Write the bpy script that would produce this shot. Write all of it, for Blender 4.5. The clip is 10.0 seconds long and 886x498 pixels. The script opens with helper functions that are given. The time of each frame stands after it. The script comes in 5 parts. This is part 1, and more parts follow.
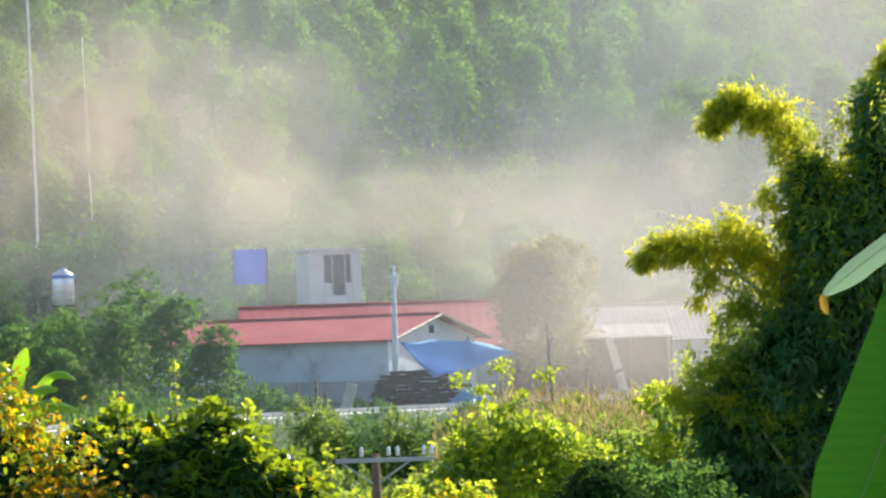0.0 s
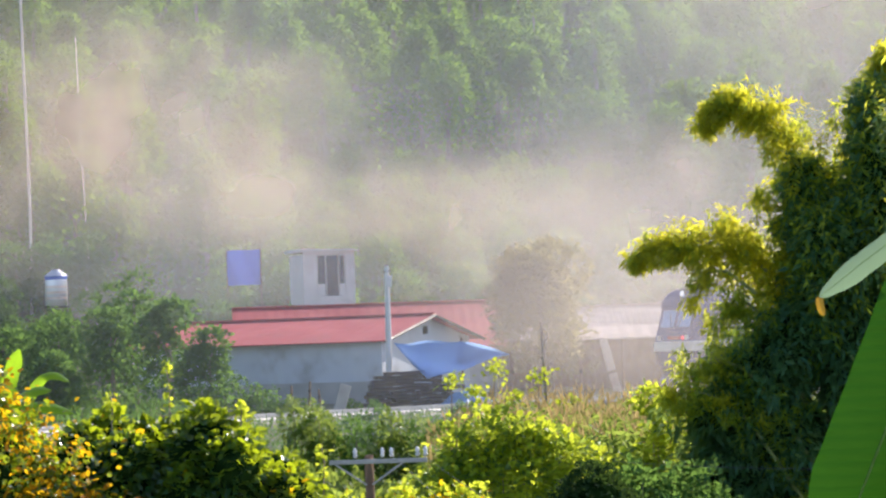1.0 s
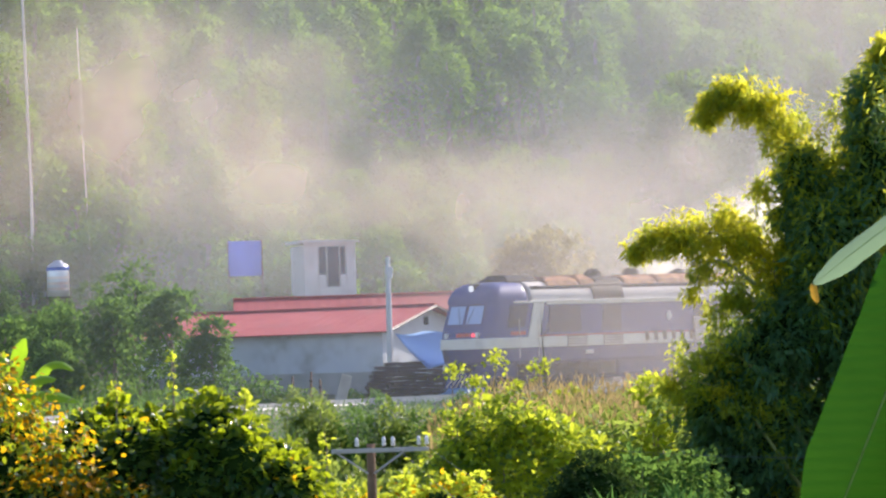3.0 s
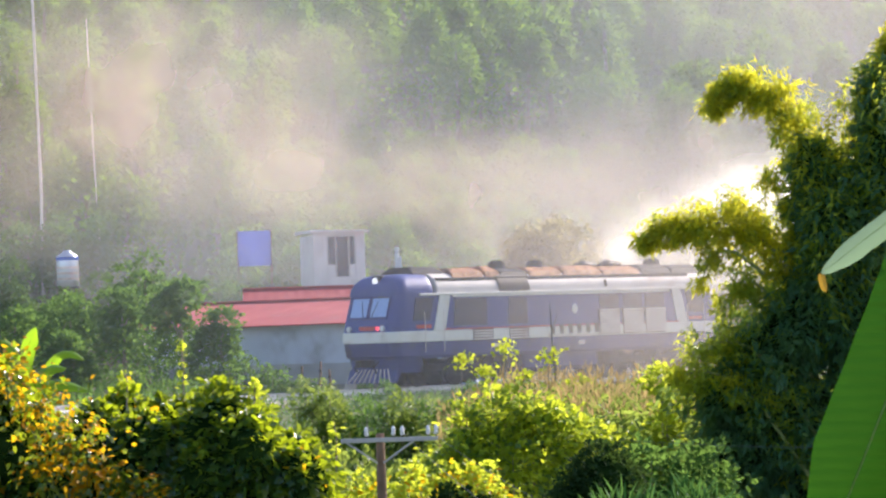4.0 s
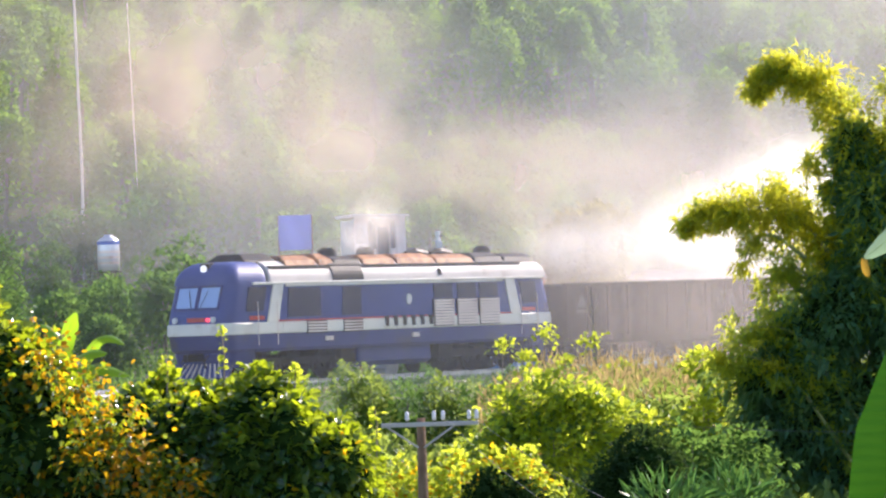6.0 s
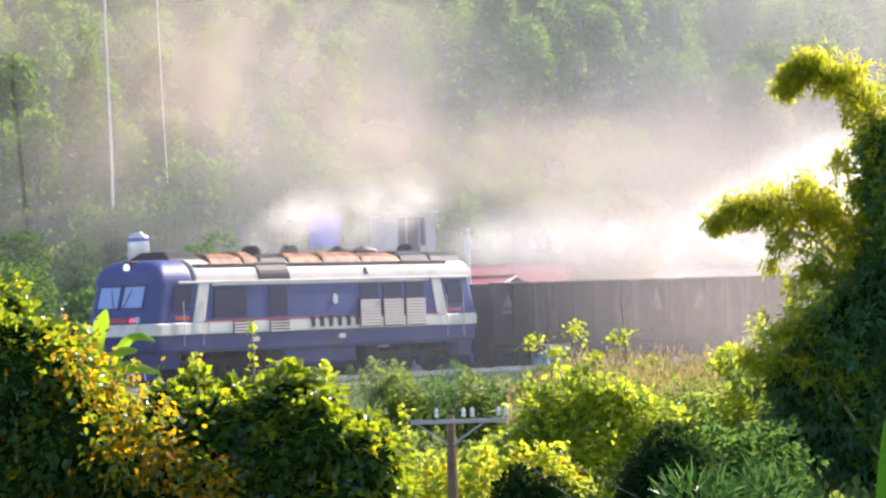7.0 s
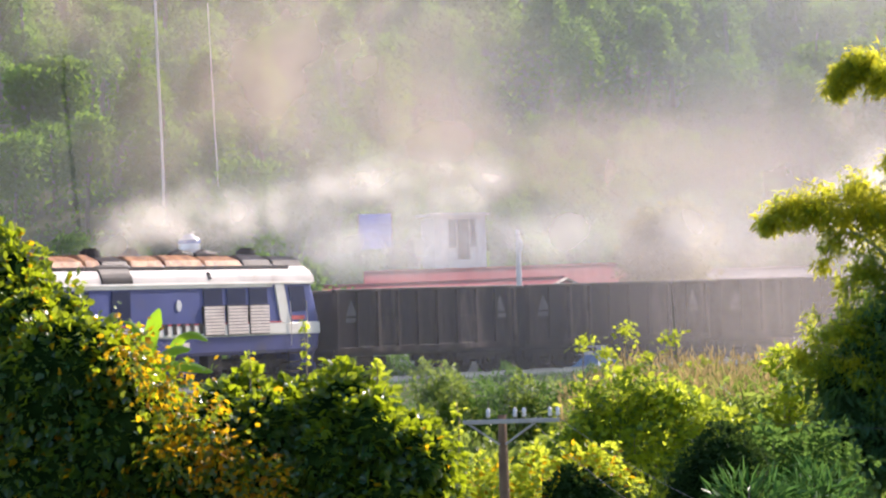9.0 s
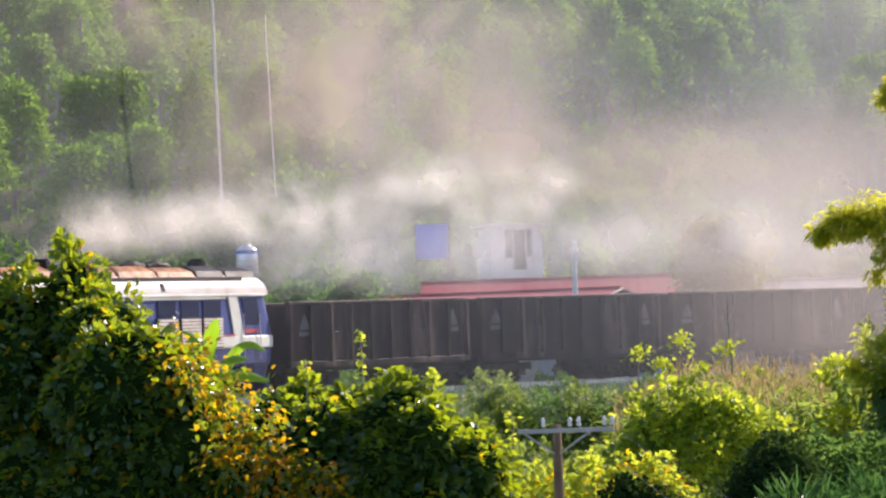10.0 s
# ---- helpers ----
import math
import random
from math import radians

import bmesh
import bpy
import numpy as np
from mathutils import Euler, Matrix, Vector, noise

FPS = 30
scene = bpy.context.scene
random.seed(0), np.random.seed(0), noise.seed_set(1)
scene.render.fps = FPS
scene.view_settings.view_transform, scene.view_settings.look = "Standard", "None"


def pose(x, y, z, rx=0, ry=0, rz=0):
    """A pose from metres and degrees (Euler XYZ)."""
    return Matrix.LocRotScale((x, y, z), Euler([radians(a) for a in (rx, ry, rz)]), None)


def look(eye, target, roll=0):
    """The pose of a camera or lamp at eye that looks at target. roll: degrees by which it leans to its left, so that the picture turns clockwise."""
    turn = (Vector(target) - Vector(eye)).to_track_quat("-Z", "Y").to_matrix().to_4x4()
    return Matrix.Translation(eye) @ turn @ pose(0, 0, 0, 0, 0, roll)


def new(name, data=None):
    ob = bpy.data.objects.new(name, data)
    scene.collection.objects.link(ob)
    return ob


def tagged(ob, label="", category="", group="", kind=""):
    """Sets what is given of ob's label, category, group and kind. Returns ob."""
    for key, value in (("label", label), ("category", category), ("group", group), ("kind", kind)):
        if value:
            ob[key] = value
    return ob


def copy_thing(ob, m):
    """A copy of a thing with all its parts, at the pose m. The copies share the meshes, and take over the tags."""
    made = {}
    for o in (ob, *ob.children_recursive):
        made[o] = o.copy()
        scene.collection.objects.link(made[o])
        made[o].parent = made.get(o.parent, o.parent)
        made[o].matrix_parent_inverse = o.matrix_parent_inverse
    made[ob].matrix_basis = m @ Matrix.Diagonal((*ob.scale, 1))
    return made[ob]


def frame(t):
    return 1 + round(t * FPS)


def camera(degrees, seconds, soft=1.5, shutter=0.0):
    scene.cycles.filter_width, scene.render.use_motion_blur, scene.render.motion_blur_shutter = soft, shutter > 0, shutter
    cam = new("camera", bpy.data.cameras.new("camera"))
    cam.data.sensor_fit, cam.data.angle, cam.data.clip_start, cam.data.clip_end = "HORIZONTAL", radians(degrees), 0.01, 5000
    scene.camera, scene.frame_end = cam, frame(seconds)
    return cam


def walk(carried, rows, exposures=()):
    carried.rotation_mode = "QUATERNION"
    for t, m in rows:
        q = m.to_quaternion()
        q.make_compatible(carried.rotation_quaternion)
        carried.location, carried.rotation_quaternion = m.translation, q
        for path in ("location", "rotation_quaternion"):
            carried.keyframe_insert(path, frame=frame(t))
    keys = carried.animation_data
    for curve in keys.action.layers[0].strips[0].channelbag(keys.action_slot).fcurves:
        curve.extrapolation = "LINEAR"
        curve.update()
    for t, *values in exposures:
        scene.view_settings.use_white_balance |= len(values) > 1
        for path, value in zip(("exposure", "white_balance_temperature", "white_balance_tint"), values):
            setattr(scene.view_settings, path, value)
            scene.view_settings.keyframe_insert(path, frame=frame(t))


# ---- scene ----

cam = camera(14.89, 10.0, soft=2.35)
# seconds, eye x y z, yaw, pitch, roll
ROWS = [
    (0, 0.0, 0.0, 2.0, 0.0, 1.613, 1.95), (0.5, 0.003, 0.185, 2.007, -0.097, 1.613, 1.96),
    (1, -0.004, 0.105, 2.007, -0.109, 1.622, 1.944), (1.5, -0.008, 0.194, 2.007, -0.11, 1.62, 1.952),
    (2, -0.019, 0.142, 2.005, -0.127, 1.611, 1.96), (3.5, -0.018, -0.432, 1.974, -0.048, 1.386, 1.947),
    (4, -0.023, -0.399, 1.975, 0.051, 1.312, 1.941), (4.5, -0.022, -0.397, 1.976, 0.187, 1.245, 1.942),
    (5, -0.014, -0.393, 1.97, 0.34, 1.182, 1.941), (5.5, -0.023, -0.318, 1.975, 0.52, 1.117, 1.951),
    (7, -0.016, -0.421, 1.989, 1.242, 1.027, 1.936), (7.5, -0.026, -0.485, 1.972, 1.491, 1.058, 1.947),
    (8, -0.049, -0.374, 1.957, 1.735, 1.082, 1.948), (8.5, -0.056, -0.406, 1.957, 1.926, 1.089, 1.952),
    (9, -0.049, -0.458, 1.943, 2.084, 1.102, 1.955), (9.5, -0.063, -0.623, 1.933, 2.301, 1.139, 1.949),
    (10, 0.008, -0.926, 1.941, 3.055, 1.305, 1.945),
]
walk(cam, [(t, pose(x, y, z, 90 + pitch, roll, yaw)) for t, x, y, z, yaw, pitch, roll in ROWS],
     [(0, 0.74, 6150, 10), (0.8, 0.68, 6200, 19), (2, 0.66, 6250, 21), (4.5, 0.9, 6250, 22), (5.5, 1.0, 6250, 23), (7.5, 0.97, 6250, 24), (9, 0.68, 6300, 25), (10, 0.52, 6300, 25)])

# ---------------------------------------------------------------- light
SUN_AZ, SUN_EL = 43.0, 32.0
world = bpy.data.worlds.new("sky")
scene.world = world
world.use_nodes = True
wn = world.node_tree
sky = wn.nodes.new("ShaderNodeTexSky")
sky.sky_type, sky.sun_disc = "NISHITA", False
sky.sun_elevation, sky.sun_rotation = radians(SUN_EL), radians(SUN_AZ)
sky.dust_density = 1.0
wn.links.new(sky.outputs[0], wn.nodes["Background"].inputs[0])
wn.nodes["Background"].inputs[1].default_value = 0.13
sun = new("sun", bpy.data.lights.new("sun", "SUN"))
sun.data.energy, sun.data.angle, sun.data.color = 5.0, radians(0.6), (1.0, 0.92, 0.76)
sdir = Vector((math.sin(radians(SUN_AZ)) * math.cos(radians(SUN_EL)), math.cos(radians(SUN_AZ)) * math.cos(radians(SUN_EL)), math.sin(radians(SUN_EL))))
sun.matrix_world = look(sdir * 400, (0, 0, 0))
scene.cycles.transparent_max_bounces = 32


# ---------------------------------------------------------------- materials
def material(name):
    m = bpy.data.materials.new(name)
    m.use_nodes = True
    m.node_tree.nodes.clear()
    out = m.node_tree.nodes.new("ShaderNodeOutputMaterial")
    return m, m.node_tree, out


def node(nt, kind, **values):
    n = nt.nodes.new(kind)
    for key, value in values.items():
        n.inputs[key.replace("_", " ")].default_value = value
    return n


def mix_colour(nt, a, b, fac_out):
    n = nt.nodes.new("ShaderNodeMix")
    n.data_type = "RGBA"
    n.inputs[6].default_value, n.inputs[7].default_value = (*a, 1), (*b, 1)
    nt.links.new(fac_out, n.inputs[0])
    return n.outputs[2]


def ramp(nt, source, lo, hi):
    n = nt.nodes.new("ShaderNodeMapRange")
    n.interpolation_type = "SMOOTHSTEP"
    n.inputs["From Min"].default_value, n.inputs["From Max"].default_value = lo, hi
    nt.links.new(source, n.inputs["Value"])
    return n.outputs[0]


def surface(name, a, b, scale=3.0, fine=40.0, rough=0.7, metal=0.0, bump=0.02, stain=None, gloss=0.5, stretch=1.0):
    """Paint, metal, wood or earth with variation at two scales, and stains."""
    m, nt, out = material(name)
    co = nt.nodes.new("ShaderNodeTexCoord")
    n1, n2 = node(nt, "ShaderNodeTexNoise", Scale=scale, Detail=5.0), node(nt, "ShaderNodeTexNoise", Scale=fine, Detail=3.0)
    place = nt.nodes.new("ShaderNodeVectorMath")
    place.operation = "MULTIPLY"
    place.inputs[1].default_value = (1, 1, stretch)
    nt.links.new(co.outputs["Object"], place.inputs[0])
    for n in (n1, n2):
        nt.links.new(place.outputs[0], n.inputs["Vector"])
    colour = mix_colour(nt, a, b, ramp(nt, n1.outputs[0], 0.3, 0.7))
    if stain:
        n3 = node(nt, "ShaderNodeTexNoise", Scale=scale * 0.6, Detail=7.0, Roughness=0.7)
        shift = node(nt, "ShaderNodeVectorMath")
        shift.inputs[1].default_value = (3.1, 7.7, 1.3)
        nt.links.new(place.outputs[0], shift.inputs[0])
        nt.links.new(shift.outputs[0], n3.inputs["Vector"])
        mx = nt.nodes.new("ShaderNodeMix")
        mx.data_type = "RGBA"
        nt.links.new(ramp(nt, n3.outputs[0], 0.5, 0.72), mx.inputs[0])
        nt.links.new(colour, mx.inputs[6])
        mx.inputs[7].default_value = (*stain, 1)
        colour = mx.outputs[2]
    p = node(nt, "ShaderNodeBsdfPrincipled", Roughness=rough, Metallic=metal)
    p.inputs["Specular IOR Level"].default_value = gloss
    nt.links.new(colour, p.inputs["Base Color"])
    nt.links.new(ramp(nt, n2.outputs[0], -0.6, 1.6), p.inputs["Roughness"]) if rough > 0.65 else None
    bp = node(nt, "ShaderNodeBump", Strength=0.5, Distance=bump)
    nt.links.new(n2.outputs[0], bp.inputs["Height"])
    nt.links.new(bp.outputs[0], p.inputs["Normal"])
    nt.links.new(p.outputs[0], out.inputs[0])
    return m


def foliage(name, a, b, glow, through_part=0.45, rough=0.45, gloss=0.35, veins=0.0):
    """Leaves: each one its own tone, with light coming through."""
    m, nt, out = material(name)
    g = nt.nodes.new("ShaderNodeNewGeometry")
    tone = g.outputs["Random Per Island"]
    if veins:
        co = nt.nodes.new("ShaderNodeTexCoord")
        wave = node(nt, "ShaderNodeTexWave", Scale=veins, Distortion=1.5, Detail=2.0)
        wave.bands_direction = "Z"
        nt.links.new(co.outputs["Object"], wave.inputs["Vector"])
        tone = wave.outputs["Fac"]
    colour = mix_colour(nt, a, b, tone)
    p = node(nt, "ShaderNodeBsdfPrincipled", Roughness=rough)
    p.inputs["Specular IOR Level"].default_value = gloss
    nt.links.new(colour, p.inputs["Base Color"])
    tr = nt.nodes.new("ShaderNodeBsdfTranslucent")
    warm = mix_colour(nt, glow, tuple(c * 0.6 for c in glow), tone)
    nt.links.new(warm, tr.inputs[0])
    mx = nt.nodes.new("ShaderNodeMixShader")
    mx.inputs[0].default_value = through_part
    nt.links.new(p.outputs[0], mx.inputs[1])
    nt.links.new(tr.outputs[0], mx.inputs[2])
    nt.links.new(mx.outputs[0], out.inputs[0])
    return m


def smoke(name, colour, density, scale, lo, hi, power=1.0, through_part=0.65, detail=5.0):
    """A thin layer of smoke: dense in the middle, torn by noise, gone at the rim."""
    m, nt, out = material(name)
    co, info = nt.nodes.new("ShaderNodeTexCoord"), nt.nodes.new("ShaderNodeObjectInfo")
    centre = nt.nodes.new("ShaderNodeVectorMath")
    centre.operation = "MULTIPLY_ADD"
    centre.inputs[1].default_value, centre.inputs[2].default_value = (2, 0, 2), (-1, 0, -1)
    nt.links.new(co.outputs["Generated"], centre.inputs[0])
    length = nt.nodes.new("ShaderNodeVectorMath")
    length.operation = "LENGTH"
    nt.links.new(centre.outputs[0], length.inputs[0])
    rim = ramp(nt, length.outputs["Value"], 1.0, 0.05)
    seed = nt.nodes.new("ShaderNodeMath")
    seed.operation = "MULTIPLY"
    seed.inputs[1].default_value = 60.0
    nt.links.new(info.outputs["Random"], seed.inputs[0])
    noise_node = nt.nodes.new("ShaderNodeTexNoise")
    noise_node.noise_dimensions = "4D"
    for key, value in (("Scale", scale), ("Detail", detail), ("Roughness", 0.5), ("Distortion", 0.4)):
        noise_node.inputs[key].default_value = value
    nt.links.new(co.outputs["Object"], noise_node.inputs["Vector"])
    nt.links.new(seed.outputs[0], noise_node.inputs["W"])
    torn = ramp(nt, noise_node.outputs[0], lo, hi)
    a1, a2, a3 = (nt.nodes.new("ShaderNodeMath") for _ in range(3))
    a1.operation, a2.operation, a3.operation = "POWER", "MULTIPLY", "MULTIPLY"
    a1.inputs[1].default_value, a3.inputs[1].default_value = power, density
    nt.links.new(rim, a1.inputs[0])
    nt.links.new(a1.outputs[0], a2.inputs[0])
    nt.links.new(torn, a2.inputs[1])
    nt.links.new(a2.outputs[0], a3.inputs[0])
    d, tr, clear = nt.nodes.new("ShaderNodeBsdfDiffuse"), nt.nodes.new("ShaderNodeBsdfTranslucent"), nt.nodes.new("ShaderNodeBsdfTransparent")
    d.inputs[0].default_value = tr.inputs[0].default_value = (*colour, 1)
    body, final = nt.nodes.new("ShaderNodeMixShader"), nt.nodes.new("ShaderNodeMixShader")
    body.inputs[0].default_value = through_part
    nt.links.new(d.outputs[0], body.inputs[1])
    nt.links.new(tr.outputs[0], body.inputs[2])
    nt.links.new(a3.outputs[0], final.inputs[0])
    nt.links.new(clear.outputs[0], final.inputs[1])
    nt.links.new(body.outputs[0], final.inputs[2])
    nt.links.new(final.outputs[0], out.inputs[0])
    return m


EARTH = surface("earth", (0.07, 0.10, 0.03), (0.14, 0.12, 0.06), 0.25, 6.0, 0.9, 0, 0.08)
BALLAST = surface("ballast", (0.19, 0.165, 0.14), (0.27, 0.235, 0.2), 2.0, 14.0, 0.9, 0, 0.06)
CONCRETE = surface("concrete", (0.42, 0.41, 0.38), (0.55, 0.53, 0.5), 1.2, 20.0, 0.8, 0, 0.01, (0.28, 0.27, 0.25))
STEEL = surface("rail_steel", (0.6, 0.58, 0.56), (0.72, 0.7, 0.67), 2.0, 30.0, 0.45, 0.9)
BLUE = surface("blue_paint", (0.02, 0.042, 0.21), (0.03, 0.056, 0.25), 1.2, 30.0, 0.5, 0, 0.004, (0.035, 0.045, 0.17))
DARK_BLUE = surface("dark_blue_paint", (0.02, 0.03, 0.16), (0.03, 0.04, 0.19), 1.5, 30.0, 0.45, 0, 0.004, (0.05, 0.045, 0.08))
CREAM = surface("cream_paint", (0.80, 0.77, 0.67), (0.85, 0.82, 0.73), 1.6, 30.0, 0.55, 0, 0.004, (0.62, 0.55, 0.45))
ROOF_METAL = surface("roof_sheet", (0.62, 0.57, 0.52), (0.74, 0.68, 0.62), 1.0, 25.0, 0.7, 0.0, 0.01, (0.42, 0.32, 0.26), gloss=0.2)
RUST = surface("rusty_roof", (0.26, 0.1, 0.04), (0.5, 0.25, 0.11), 2.6, 25.0, 0.8, 0, 0.02, (0.05, 0.032, 0.025), gloss=0.12)
SOOT = surface("sooty_steel", (0.018, 0.015, 0.014), (0.04, 0.03, 0.026), 2.0, 25.0, 0.85, 0, 0.02, (0.06, 0.04, 0.03), gloss=0.12)
LOUVRE = surface("louvre_grey", (0.78, 0.66, 0.58), (0.84, 0.73, 0.65), 2.5, 25.0, 0.6, 0, 0.01, (0.5, 0.38, 0.32))
RED = surface("red_paint", (0.55, 0.05, 0.04), (0.62, 0.08, 0.06), 3.0, 30.0, 0.5)
WHITE = surface("white_paint", (0.72, 0.72, 0.7), (0.8, 0.8, 0.78), 2.0, 30.0, 0.6, 0, 0.005, (0.55, 0.55, 0.52))
WAGON = surface("wagon_steel", (0.012, 0.007, 0.006), (0.05, 0.03, 0.024), 1.6, 16.0, 0.9, 0, 0.02, (0.15, 0.1, 0.08), gloss=0.12, stretch=0.15)
FADED = surface("faded_mark", (0.07, 0.06, 0.056), (0.13, 0.115, 0.11), 3.0, 20.0, 0.8)
COAL = surface("dark_load", (0.03, 0.03, 0.03), (0.06, 0.055, 0.05), 3.0, 14.0, 0.9, 0, 0.08)
RED_ROOF = surface("red_roof_sheet", (0.48, 0.085, 0.075), (0.56, 0.13, 0.11), 0.7, 14.0, 0.6, 0, 0.01, (0.42, 0.12, 0.1))
GREY_ROOF = surface("grey_roof_sheet", (0.42, 0.36, 0.33), (0.5, 0.43, 0.4), 0.8, 16.0, 0.7, 0, 0.01, (0.32, 0.25, 0.22))
PLASTER = surface("pale_plaster", (0.68, 0.72, 0.78), (0.75, 0.79, 0.84), 0.8, 18.0, 0.85, 0, 0.01, (0.45, 0.46, 0.46))
WOOD = surface("old_wood", (0.16, 0.09, 0.05), (0.26, 0.16, 0.1), 3.0, 30.0, 0.85, 0, 0.02)
PILE_WOOD = surface("dark_timber", (0.05, 0.03, 0.022), (0.1, 0.06, 0.04), 3.0, 30.0, 0.9, 0, 0.03)
BARK = surface("bark", (0.16, 0.13, 0.1), (0.28, 0.24, 0.19), 2.0, 20.0, 0.85, 0, 0.03)
PALE_BARK = surface("pale_bark", (0.68, 0.64, 0.58), (0.78, 0.73, 0.66), 1.0, 12.0, 0.8, 0, 0.02)
INOX = surface("stainless_steel", (0.68, 0.7, 0.74), (0.76, 0.78, 0.8), 2.0, 25.0, 0.28, 0.7)
BAND = surface("blue_band", (0.05, 0.13, 0.5), (0.07, 0.16, 0.55), 2.0, 25.0, 0.5)
CULM = surface("bamboo_culm", (0.2, 0.24, 0.07), (0.3, 0.32, 0.1), 3.0, 20.0, 0.5)
CERAMIC = surface("insulator_glaze", (0.75, 0.75, 0.76), (0.82, 0.82, 0.82), 3.0, 30.0, 0.15)
WIRE = surface("wire", (0.12, 0.12, 0.12), (0.18, 0.18, 0.18), 3.0, 30.0, 0.5, 0.4)

VINE = foliage("vine_leaves", (0.004, 0.036, 0.028), (0.016, 0.095, 0.034), (0.72, 0.9, 0.015), 0.37, 0.3, 0.7)
VINE_WARM = foliage("turning_and_lit_leaves", (0.48, 0.32, 0.006), (0.5, 0.13, 0.01), (1.0, 0.64, 0.008), 0.66)
# Dark, mid and sunlit tones of one leaf: light painted into colour.
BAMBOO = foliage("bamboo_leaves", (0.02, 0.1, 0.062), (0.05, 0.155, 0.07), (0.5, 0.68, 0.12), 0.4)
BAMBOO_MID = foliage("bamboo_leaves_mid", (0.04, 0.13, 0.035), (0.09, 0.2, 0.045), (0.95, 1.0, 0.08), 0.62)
BAMBOO_SUNLIT = foliage("bamboo_leaves_sunlit", (0.2, 0.25, 0.03), (0.28, 0.3, 0.04), (1.0, 0.95, 0.06), 0.72)
SHRUB = foliage("shrub_leaves", (0.11, 0.26, 0.03), (0.27, 0.37, 0.04), (0.85, 0.94, 0.06), 0.6)
WOODS = foliage("hill_leaves", (0.055, 0.165, 0.024), (0.085, 0.22, 0.03), (0.36, 0.58, 0.06), 0.4, 0.8, 0.03)
THICKET = foliage("trackside_leaves", (0.022, 0.085, 0.028), (0.055, 0.14, 0.038), (0.26, 0.46, 0.08), 0.42, 0.8, 0.05)
CANE = foliage("cane_leaves", (0.02, 0.11, 0.035), (0.05, 0.18, 0.05), (0.2, 0.42, 0.08), 0.35)
DUSTY = foliage("dusty_leaves", (0.12, 0.13, 0.05), (0.18, 0.17, 0.07), (0.5, 0.46, 0.18), 0.5, 0.8, 0.05)
DARK_LEAF = foliage("dark_leaves", (0.012, 0.04, 0.016), (0.03, 0.07, 0.022), (0.1, 0.18, 0.03), 0.3, 0.8, 0.1)
CORN = foliage("corn_leaves", (0.03, 0.115, 0.03), (0.10, 0.19, 0.045), (0.5, 0.64, 0.1), 0.46)
TASSEL = foliage("corn_tassels", (0.32, 0.25, 0.1), (0.42, 0.31, 0.14), (0.7, 0.52, 0.22), 0.4)
TARP = foliage("blue_tarpaulin", (0.22, 0.44, 0.9), (0.27, 0.5, 0.93), (0.45, 0.68, 1.0), 0.6)
SHEET_BLUE = foliage("blue_plastic", (0.27, 0.36, 0.95), (0.3, 0.38, 0.96), (0.45, 0.55, 1.0), 0.65)
BANANA = foliage("banana_leaf", (0.004, 0.042, 0.002), (0.028, 0.13, 0.008), (0.08, 0.3, 0.015), 0.16, 0.5, 0.1, 5.0)
BANANA_YOUNG = foliage("young_banana_leaf", (0.1, 0.26, 0.02), (0.14, 0.3, 0.025), (0.5, 0.85, 0.03), 0.6, 0.35, 0.5)
# Pale colour stands in for the sky's sheen on the upper leaf.
BANANA_SHEEN = foliage("leaf_with_sky_sheen", (0.3, 0.42, 0.28), (0.36, 0.48, 0.33), (0.4, 0.6, 0.3), 0.45, 0.35, 0.6)
BROWN_TIP = foliage("withered_tip", (0.4, 0.24, 0.03), (0.45, 0.28, 0.04), (0.7, 0.4, 0.03), 0.4)
RIB = foliage("leaf_rib", (0.2, 0.32, 0.08), (0.24, 0.36, 0.1), (0.4, 0.6, 0.1), 0.3)


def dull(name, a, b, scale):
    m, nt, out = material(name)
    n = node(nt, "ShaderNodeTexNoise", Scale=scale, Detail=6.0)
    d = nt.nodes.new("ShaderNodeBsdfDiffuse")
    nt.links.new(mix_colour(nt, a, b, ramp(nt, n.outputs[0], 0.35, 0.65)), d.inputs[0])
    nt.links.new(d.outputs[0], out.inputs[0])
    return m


# Near-black green puts the shade deep among the leaves into colour.
CORE = dull("inner_shade", (0.006, 0.018, 0.004), (0.02, 0.045, 0.01), 5.0)


def glass(name, tint=(0.02, 0.03, 0.05), rough=0.06, coat=0.0):
    m, nt, out = material(name)
    p = node(nt, "ShaderNodeBsdfPrincipled", Roughness=rough)
    p.inputs["Base Color"].default_value = (*tint, 1)
    p.inputs["Specular IOR Level"].default_value = 0.5 + 0.5 * coat
    p.inputs["Coat Weight"].default_value = coat
    nt.links.new(p.outputs[0], out.inputs[0])
    return m


GLASS = glass("dark_window", (0.01, 0.016, 0.06), 0.15)
# Sky-blue base colour holds part of the sky's reflection.
WINDSCREEN = glass("windscreen", (0.27, 0.42, 0.72), 0.12, 1.0)


def lit(name, colour, strength):
    m, nt, out = material(name)
    e = nt.nodes.new("ShaderNodeEmission")
    e.inputs[0].default_value, e.inputs[1].default_value = (*colour, 1), strength
    nt.links.new(e.outputs[0], out.inputs[0])
    return m


HEADLIGHT = lit("headlight_glow", (0.85, 0.95, 1.0), 0.6)
TAIL_RED = lit("red_marker_glow", (1.0, 0.08, 0.12), 1.0)


# ---------------------------------------------------------------- mesh helpers
def mesh_of(name, verts, faces, mat, smooth=False):
    me = bpy.data.meshes.new(name)
    me.from_pydata([tuple(v) for v in verts], [], [tuple(f) for f in faces])
    me.materials.append(mat)
    if smooth:
        me.polygons.foreach_set("use_smooth", [True] * len(me.polygons))
    me.update()
    return me


